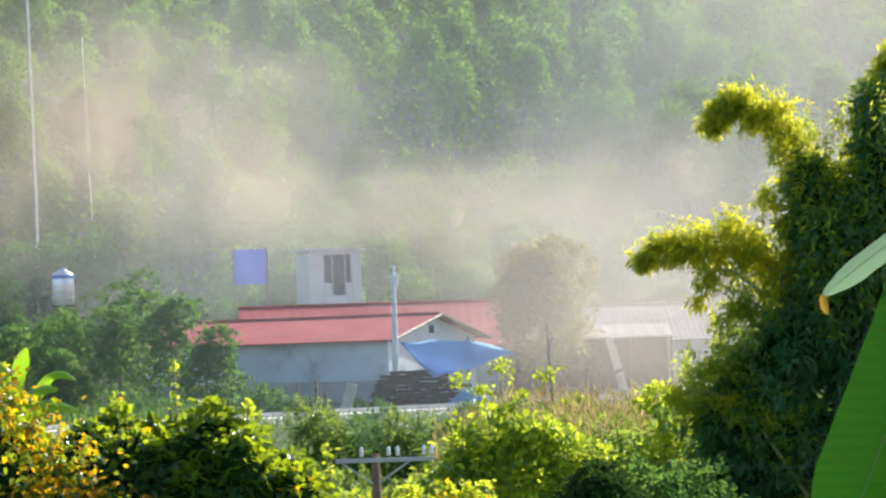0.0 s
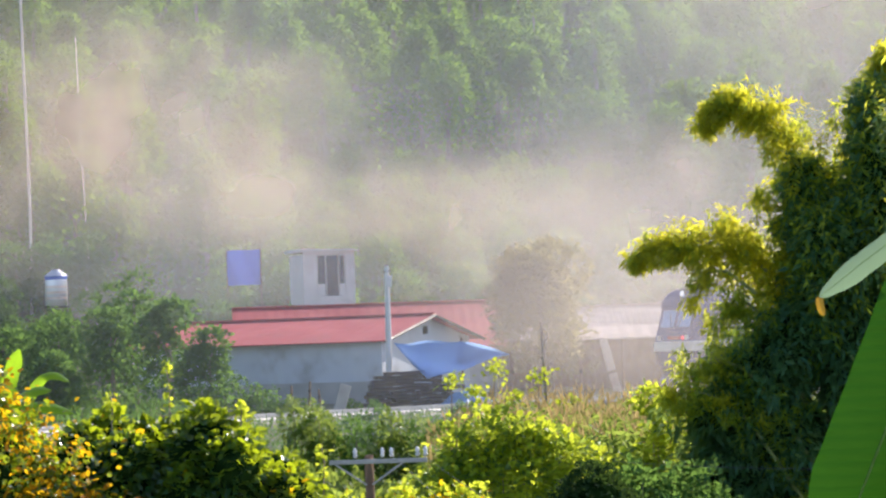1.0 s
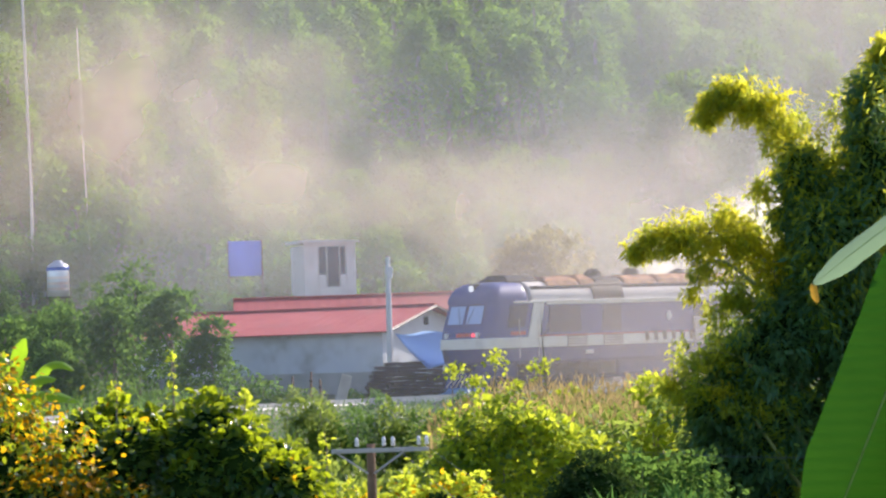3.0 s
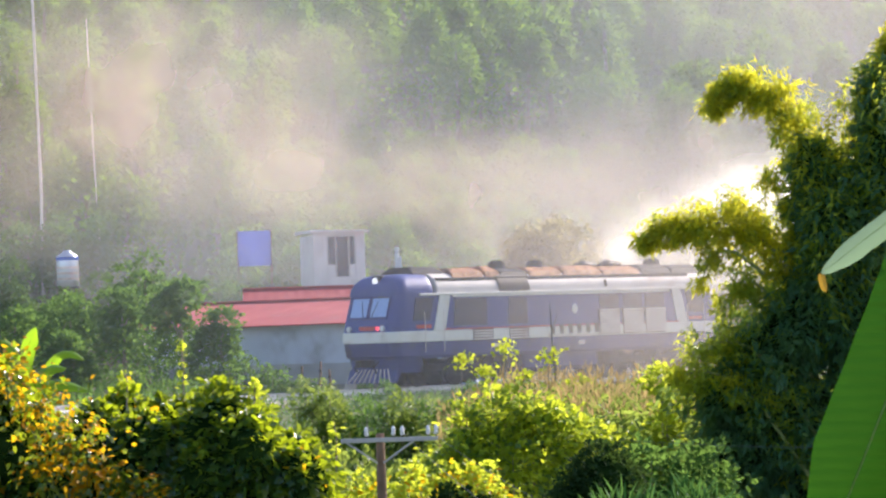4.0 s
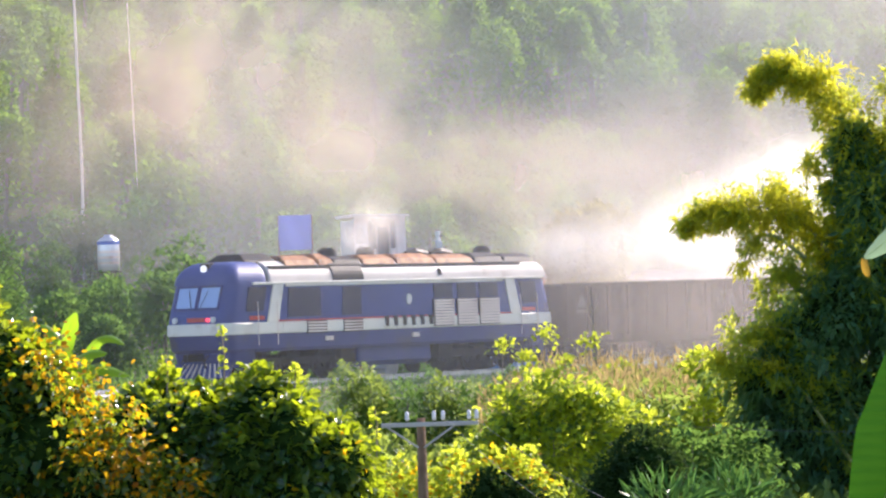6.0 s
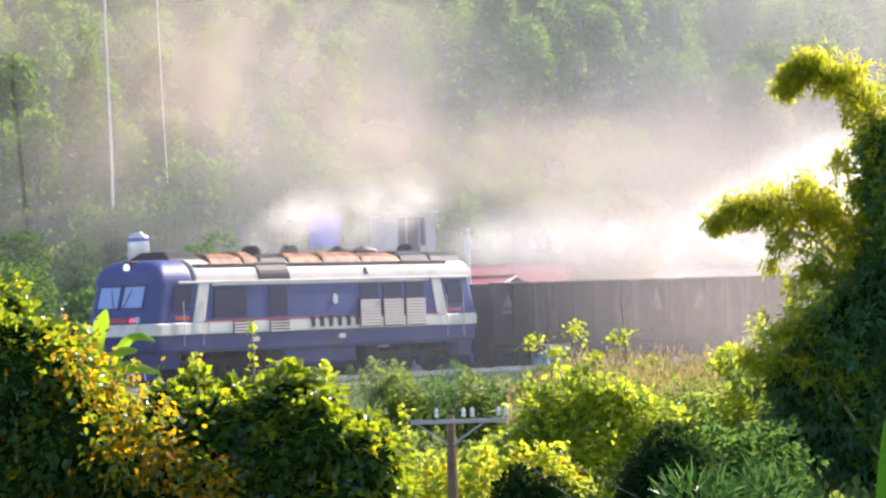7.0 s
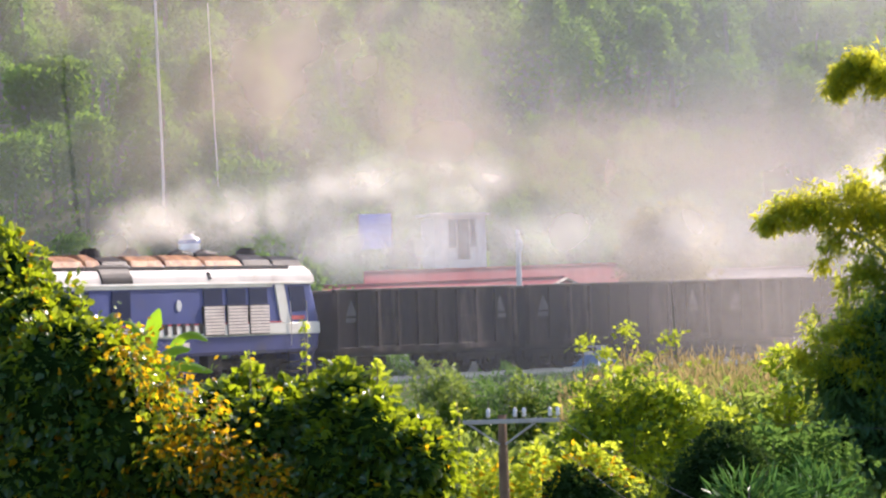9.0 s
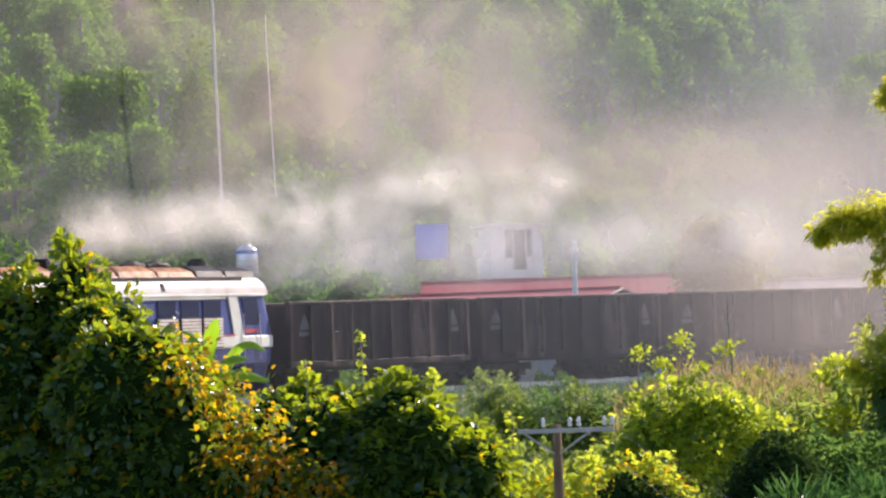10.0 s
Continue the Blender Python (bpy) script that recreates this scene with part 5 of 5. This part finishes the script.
build_bamboo()
bush("shrub", "young yellow-leaved shrub at the foot of the bamboo", [(4.9, 78, 0.6, 0.45, 0.4, 0.3), (5.3, 78, 0.2, 0.5, 0.4, 0.5), (5.0, 78, -0.6, 0.4, 0.4, 0.8)], 900, 0.16, SHRUB, 91, 0.3, rough=0.4, inner=False)


# ---------------------------------------------------------------- near plants
def banana_leaf(name, spine, width, mat, parent, droop=0.25, normal=(0, -1, 0.4)):
    """A broad blade along a spine, folded at its rib."""
    pts = [Vector(p) for p in spine]
    fine = []
    for i in range(len(pts) - 1):
        for k in range(6):
            p0, p1, p2, p3 = pts[max(i - 1, 0)], pts[i], pts[i + 1], pts[min(i + 2, len(pts) - 1)]
            t = k / 6
            fine.append(0.5 * ((2 * p1) + (p2 - p0) * t + (2 * p0 - 5 * p1 + 4 * p2 - p3) * t * t + (3 * p1 - p0 - 3 * p2 + p3) * t ** 3))
    fine.append(pts[-1])
    n, m = len(fine), 5
    bm = bmesh.new()
    rows = []
    for i, p in enumerate(fine):
        d = (fine[min(i + 1, n - 1)] - fine[max(i - 1, 0)]).normalized()
        nn = Vector(normal)
        side = d.cross(nn).normalized()
        up = side.cross(d).normalized()
        t = i / (n - 1)
        w = width * min(1.0, math.sin(math.pi * min(t * 0.9 + 0.1, 1.0)) * 1.25) ** 0.8 + 0.002
        row = []
        for k in range(-m, m + 1):
            q = k / m
            ripple = 0.03 * width * math.sin(i * 1.9 + k)
            row.append(bm.verts.new(p + side * (q * w) + up * (-droop * w * q * q + ripple * abs(q))))
        rows.append(row)
    for a, b in zip(rows, rows[1:]):
        for k in range(2 * m):
            bm.faces.new((a[k], a[k + 1], b[k + 1], b[k]))
    bl = part(name, bm, mat, parent, "", True)
    part("midrib", tube(fine, [0.02 * width * 2 * (1 - 0.8 * i / n) for i in range(n)], 6), RIB, bl)
    return bl


def build_banana_right():
    ob = thing("banana_plant", "broad green banana leaves close by", "banana plant")
    part("stalk", tube([(2.75, 17.2, -1.2), (2.72, 17.2, 0.6), (2.66, 17.2, 2.0)], [0.12, 0.1, 0.06], 10), RIB, ob)
    banana_leaf("leaf", [(2.66, 17.05, 2.6), (2.46, 16.95, 2.1), (2.23, 16.9, 1.57), (2.01, 16.9, 1.07), (1.82, 16.95, 0.65)], 0.26, BANANA, ob, 0.2, normal=(0.15, -1, 0.15))
    banana_leaf("leaf", [(2.7, 17.5, 2.64), (2.47, 17.5, 2.54), (2.23, 17.5, 2.38), (2.08, 17.5, 2.27), (1.965, 17.5, 2.185)], 0.075, BANANA_SHEEN, ob, 0.15, normal=(-0.3, -0.75, 0.6))
    # Added leaf that stands in for the bright strip on the large one.
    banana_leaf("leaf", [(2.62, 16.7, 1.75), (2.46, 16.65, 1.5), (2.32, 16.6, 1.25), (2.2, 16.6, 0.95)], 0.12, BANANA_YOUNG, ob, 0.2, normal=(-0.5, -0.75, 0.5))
    banana_leaf("withered_tip", [(1.968, 17.5, 2.19), (1.971, 17.48, 2.14), (1.985, 17.47, 2.09)], 0.018, BROWN_TIP, ob, 0.3)


build_banana_right()


def build_banana_left():
    ob = thing("banana_plant", "young banana plant with bright leaves among the vines", "banana plant", pose(-5.42, 43.0, 1.3))
    part("stalk", tube([(0, 0, -2.5), (0, 0, 0), (0, 0, 0.15)], [0.06, 0.05, 0.03], 8), RIB, ob)
    for spine, w in (([(0, 0, 0.05), (0.0, 0, 0.4), (0.08, -0.05, 0.68), (0.16, -0.1, 0.84)], 0.1), ([(0, 0, 0.1), (0.14, -0.1, 0.24), (0.34, -0.2, 0.32), (0.56, -0.25, 0.3)], 0.12),
                     ([(0, 0, 0.1), (0.22, 0.1, 0.12), (0.5, 0.1, 0.1), (0.8, 0.1, 0.0)], 0.11), ([(0, 0, 0.1), (-0.2, -0.1, 0.4), (-0.4, -0.1, 0.5), (-0.6, -0.1, 0.42)], 0.1),
                     ([(0.1, 0.2, 0.0), (0.35, 0.2, 0.42), (0.55, 0.2, 0.5), (0.74, 0.2, 0.4)], 0.08), ([(0, 0, 0.0), (0.1, -0.2, 0.18), (0.2, -0.35, 0.2), (0.34, -0.45, 0.1)], 0.11),
                     ([(0, 0, 0.1), (-0.1, 0.1, 0.45), (-0.2, 0.12, 0.62), (-0.34, 0.1, 0.7)], 0.08)):
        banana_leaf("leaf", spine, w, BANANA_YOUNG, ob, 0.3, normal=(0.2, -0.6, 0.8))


build_banana_left()

def build_banana_far():
    ob = thing("banana_plant", "small banana plant with one bright leaf by the bamboo", "banana plant", pose(5.9, 77.5, 0.9))
    part("stalk", tube([(0, 0, -3.2), (0, 0, -0.4), (0, 0, 0.2)], [0.07, 0.06, 0.03], 8), RIB, ob)
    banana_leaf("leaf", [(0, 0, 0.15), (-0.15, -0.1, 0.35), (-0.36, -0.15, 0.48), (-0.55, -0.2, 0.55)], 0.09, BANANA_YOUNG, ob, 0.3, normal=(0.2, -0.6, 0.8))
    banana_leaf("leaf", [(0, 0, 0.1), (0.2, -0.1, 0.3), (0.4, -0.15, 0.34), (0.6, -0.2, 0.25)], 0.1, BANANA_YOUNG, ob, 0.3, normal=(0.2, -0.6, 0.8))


build_banana_far()
# The few warm leaves stand in for sunlight on this thicket's edge.
bush("vine_thicket", "dense dark green vine thicket with sunlit top leaves", [(-2.75, 41, 0.0, 0.85, 0.9, 1.3), (-2.1, 41, -0.4, 0.75, 0.8, 1.18), (-3.5, 41.5, -0.15, 0.65, 0.8, 1.38), (-4.1, 41.9, -0.1, 0.5, 0.7, 1.4), (-4.7, 42.4, -0.35, 0.6, 0.5, 1.35), (-5.4, 42.9, 0.0, 0.6, 0.5, 1.35), (-3.0, 40.8, -1.2, 1.5, 0.8, 1.2), (-2.5, 40.5, 0.48, 0.45, 0.4, 0.48), (-3.0, 40.4, 0.2, 0.4, 0.4, 0.45), (-1.85, 40.5, 0.1, 0.4, 0.4, 0.45), (-3.75, 40.7, 0.6, 0.4, 0.4, 0.48), (-2.3, 40.2, -0.4, 0.5, 0.4, 0.5), (-4.3, 41, 0.75, 0.35, 0.4, 0.4)], 22000, 0.125, VINE, 41, 0.55, rough=0.14, extra=(VINE_WARM, 0.012))
bush("vine_thicket", "vines with yellow and orange turning leaves", [(-5.26, 39.80, 1.59, 0.34, 0.40, 0.38), (-4.87, 39.80, 1.20, 0.43, 0.40, 0.47), (-4.51, 39.80, 0.79, 0.48, 0.40, 0.53), (-4.22, 39.80, 0.38, 0.54, 0.40, 0.59), (-3.93, 39.80, -0.00, 0.50, 0.40, 0.55), (-4.79, 39.80, 0.43, 0.41, 0.40, 0.46), (-3.55, 39.80, 0.08, 0.25, 0.40, 0.27)], 800, 0.09, VINE, 42, 0.5, rough=0.7, extra=(VINE_WARM, 0.9), inner=None)
bush("vine_thicket", "tall vine-covered tree with sunlit edges", [(-7.15, 43, 1.0, 0.62, 0.9, 2.1), (-6.6, 42.8, 0.4, 0.7, 0.9, 2.15), (-6.1, 42.3, -0.3, 0.7, 0.9, 2.0), (-7.9, 43, 0.5, 0.8, 1, 2.3), (-8.9, 43, 0.4, 1.1, 1, 2.5), (-7.2, 42, -1.0, 1.6, 0.9, 1.6), (-6.8, 42.1, 1.9, 0.4, 0.4, 0.5), (-7.3, 42.2, 1.0, 0.5, 0.4, 0.55), (-6.4, 41.9, 0.9, 0.4, 0.4, 0.5), (-7.9, 42.1, 1.5, 0.5, 0.4, 0.6), (-6.7, 41.7, -0.1, 0.5, 0.4, 0.5), (-7.6, 41.6, 0.0, 0.55, 0.4, 0.6), (-6.20, 41.30, 1.18, 1.03, 0.60, 0.90), (-5.60, 41.30, 0.39, 1.03, 0.60, 0.83), (-6.24, 41.30, -0.15, 1.17, 0.60, 0.90), (-4.91, 41.30, 0.02, 0.76, 0.60, 0.55), (-5.71, 41.30, 1.37, 0.48, 0.60, 0.41)], 36000, 0.125, VINE, 43, 0.55, rough=0.17, extra=(VINE_WARM, 0.07))


def build_tendrils():
    rng = np.random.default_rng(15)
    for x, y, z, h in ((-3.3, 41.5, 1.2, 0.72), (-1.42, 40.9, 0.45, 0.42), (-7.05, 43, 2.9, 0.35), (-7.25, 43, 2.85, 0.3), (-2.4, 41, 1.2, 0.2), (-4.0, 41.5, 1.3, 0.25)):
        ob = thing("vine_shoot", "thin vine shoot with small leaves above the thicket", "vine", pose(x, y, z), "vine shoots")
        part("stem", tube([(0, 0, -0.2), (0.02, 0, h * 0.5), (-0.01, 0, h)], [0.012, 0.01, 0.004], 5), BARK, ob)
        n = 34
        t = rng.uniform(0.0, 1.05, n)
        p = np.stack([rng.normal(0, 0.03, n), rng.normal(0, 0.03, n), h * t], 1)
        part("foliage", leaves("foliage", p, rng.uniform(0.05, 0.1, n), rng.normal(0, 1, (n, 3)), SHRUB, LEAF, LEAF_FACES, rng), None, ob)["kind"] = "stuff"


build_tendrils()


# ---------------------------------------------------------------- smoke
def smoke_sheet(name, label, m, w, h, mat, bulge=0.25, category="smoke", group="", n=14):
    """A billowing layer of smoke, facing along local y."""
    verts, faces = [], []
    for j in range(n + 1):
        for i in range(n + 1):
            u, v = 2 * i / n - 1, 2 * j / n - 1
            r = min(1.0, u * u + v * v)
            verts.append((u * w / 2, -bulge * min(w, h) * (1 - r) + 0.04 * min(w, h) * noise.noise(Vector((u * 2, v * 2, w))), v * h / 2))
    for j in range(n):
        for i in range(n):
            a = j * (n + 1) + i
            faces.append((a, a + 1, a + n + 2, a + n + 1))
    ob = tagged(new(name, mesh_of(name, verts, faces, mat, True)), label, category, group)
    ob.matrix_basis = m
    return ob


HAZE = smoke("haze", (0.80, 0.83, 0.84), 0.17, 0.06, 0.15, 0.75, 0.5)
NEAR_HAZE = smoke("thin_haze", (0.86, 0.87, 0.92), 0.19, 0.07, 0.05, 0.6, 0.5)
# The cream and warm tints put the sun's glow into the haze colour.
SUN_HAZE = smoke("sunlit_haze", (1.0, 0.88, 0.78), 0.34, 0.09, 0.1, 0.7, 0.8)
WARM_HAZE = smoke("warm_thin_haze", (0.98, 0.84, 0.74), 0.15, 0.09, 0.0, 0.6, 0.9)
TAN = smoke("tan_smoke", (0.84, 0.67, 0.56), 0.46, 0.15, 0.34, 0.7, 0.8, detail=3.0)
PUFF = smoke("exhaust_smoke", (0.92, 0.88, 0.8), 0.38, 0.8, 0.3, 0.68, 0.9, 0.7)
WISP = smoke("drifting_exhaust", (0.90, 0.88, 0.84), 0.4, 0.3, 0.25, 0.75, 0.9, 0.75)
BRIGHT = smoke("sunlit_smoke", (1.0, 0.97, 0.9), 0.99, 0.3, 0.14, 0.62, 0.9, 0.97)
BANKS = []


def bank(label, x, y, z, w, h, mat, drift, bulge=0.12, rz=0):
    ob = smoke_sheet("smoke_bank", label, pose(x, y, z, 0, 0, rz), w, h, mat, bulge)
    BANKS.append((ob, (x, y, z), rz, drift))


bank("thin grey haze over the wooded hill", -2, 158, 13, 100, 46, HAZE, (0.1, 0, 0.03), 0.01)
bank("thin haze over the roofs", -6, 147.5, 6, 60, 16, HAZE, (0.05, 0, 0.01), 0.01)
bank("thin haze among the trees", 8, 184, 20, 105, 48, HAZE, (0.1, 0, 0.02), 0.03)
bank("thin haze before the train", 13, 106, 4, 70, 26, NEAR_HAZE, (0.03, 0, 0), 0.01, 36)
bank("warm sunlit haze before the train", 12, 106, 5, 32, 15, SUN_HAZE, (0.03, 0, 0), 0.02, 20)
bank("tan smoke drifting over the slope", -13, 159.5, 13, 24, 14, TAN, (0.25, 0, 0.1), 0.03)
bank("tan smoke drifting over the slope", -6, 160.5, 9.4, 22, 7.5, TAN, (0.3, 0, 0.1), 0.03)
bank("tan smoke drifting over the slope", 9, 160, 9.2, 26, 7, TAN, (0.2, 0, 0.05), 0.03)
bank("cream sunlit haze behind the bamboo", 11.5, 150.5, 6.8, 24, 12, SUN_HAZE, (0.02, 0, 0.03), 0.03)
bank("cream sunlit haze by the sheds", 6.5, 129.3, 3.8, 20, 10, SUN_HAZE, (0.04, 0, 0.03), 0.02)
bank("tan smoke high over the slope", -30, 162.5, 20, 24, 13, TAN, (0.9, 0, 0.03), 0.03)
bank("pale haze high on the hill", 20, 165, 20, 28, 20, SUN_HAZE, (0.05, 0, 0.02), 0.03)
bank("tan smoke drifting over the slope", -15, 157.3, 11.5, 22, 15, TAN, (0.2, 0, 0.05), 0.03)
bank("warm sunlit haze beside the track", 6.6, 95, 1.9, 14, 8, WARM_HAZE, (0.02, 0, 0), 0.02)
bank("pale smoke low over the roofs", 4, 158.7, 7.6, 36, 7, TAN, (0.15, 0, 0.05), 0.03)

CLOUDS = []
for k, (x, y, z, w, h, rise) in enumerate(((9.4, 130.5, 5.1, 7.5, 4.0, 0.10), (11.0, 131.5, 5.6, 8.0, 5.0, 0.12), (7.8, 129.5, 4.5, 5.0, 2.8, 0.16), (12.5, 132.0, 6.5, 8.0, 5.5, 0.1), (9.6, 131.0, 4.4, 7.0, 3.6, 0.05))):
    CLOUDS.append((smoke_sheet("smoke_cloud", "glaring white sunlit exhaust cloud behind the train", pose(x, y, z), w, h, BRIGHT, 0.2, group="exhaust clouds"), (x, y, z), rise))
PUFFS = []
prng = random.Random(17)
for k in range(44):
    size = prng.uniform(1.7, 2.7)
    PUFFS.append((smoke_sheet("smoke_puff", "grey-white puff of exhaust smoke over the locomotive", pose(0, 0, 0), size * 1.15, size, PUFF, 0.2, group="exhaust puffs", n=8), 5.4 + k * 0.105, prng.uniform(0.5, 1.6), prng.uniform(-0.3, 0.3), prng.uniform(-12, 12)))


WISPS = []
for k, (x, w, h) in enumerate(((-10.5, 4.5, 3.0), (-8.0, 5.5, 3.4), (-5.0, 5.5, 4.0), (-2.5, 6.0, 4.2), (0.5, 6.0, 4.5), (3.5, 6.5, 4.5), (6.0, 6.5, 4.5))):
    WISPS.append((smoke_sheet("smoke_wisp", "grey exhaust smoke hanging behind the train", pose(x, 122, 5), w, h, WISP, 0.12, group="exhaust wisps"), x))


for ob, size, mat in [(c[0], 5.0, BRIGHT) for c in CLOUDS] + [(w[0], 4.0, WISP) for w in WISPS]:
    billow = smoke_sheet("billow", "", pose(0, 0.4, -0.2, 0, 0, 55), size, size * 0.65, mat, 0.15)
    billow.parent = ob
    del billow["category"]


# ---------------------------------------------------------------- movement
def on_track(t, back, half):
    """Pose of a vehicle whose middle is back metres behind the reference; its bogies, half metres apart each way, stay on the rails."""
    u = SPEED * (t - 5) - back
    (ax, ay, _), (bx, by, _) = track(u + half), track(u - half)
    return pose((ax + bx) / 2, (ay + by) / 2, 0, 0, 0, math.degrees(math.atan2(ay - by, ax - bx)))


def motions():
    times = [k * 0.25 for k in range(41)]
    walk(locomotive, [(t, on_track(t, 0.18, 4.4)) for t in times])
    for k, w in enumerate(wagons):
        walk(w, [(t, on_track(t, 12.8 + 9.25 * k, 2.9)) for t in times])
    for ob, x, r in WHEELS:
        turn = math.degrees(SPEED / r)
        walk(ob, [(k * 0.1, pose(x, 0, r, 0, (turn * k * 0.1) % 360, 0)) for k in range(101)])
    for ob, (x, y, z), rz, (dx, dy, dz) in BANKS:
        walk(ob, [(t, pose(x + dx * t, y + dy * t, z + dz * t, 0, 0, rz)) for t in (0, 5, 10)])
    for n, (ob, (x, y, z), rise) in enumerate(CLOUDS):
        rows = []
        for t in (0, 1, 2, 3, 4, 5, 6, 7, 8, 9, 10):
            k = step(0.3, 3.9, t)
            rows.append((t, pose(x + (1 - k) * 13 + 0.2 * max(0, t - 5) + (0.4 if x < 10 else 0.1) * max(0, t - 6) + 1.2 * max(0, t - 8), y + (1 - k) * 6, z - (1 - k) * 1.2 + rise * max(0, t - 4))))
        walk(ob, rows)
    for n, (ob, x_end) in enumerate(WISPS):
        rows = []
        for k in range(21):
            t = k * 0.5
            lead = track(SPEED * (t - 5) - 9.5 - 1.8 * n)[0]
            x = max(lead, x_end) + 0.12 * math.log1p(math.exp(-abs(lead - x_end)))
            u = (TRACK_X - x) / 0.72
            y = min(track(u)[1] + 5.5, 124.3)
            age = max(0.0, (x_end - lead) / 3.4)
            rows.append((t, pose(x + 0.15 * age, y, 4.3 + 0.3 * age)))
        walk(ob, rows)
    for ob, te, rise, side, lean in PUFFS:
        rows = []
        for k in range(41):
            t = k * 0.25
            m = on_track(min(t, te), 0, 4.4)
            hold = m @ Vector((2.2, side * 0.4, 2.2))
            age = max(0.0, t - te)
            p = hold + Vector((0.35 * age, 0.1 * age, 2.3 * step(0, 0.5, age) + rise * age / (1 + 0.4 * age)))
            rows.append((t, pose(p.x, p.y, p.z, 0, lean, 0)))
        walk(ob, rows)


motions()
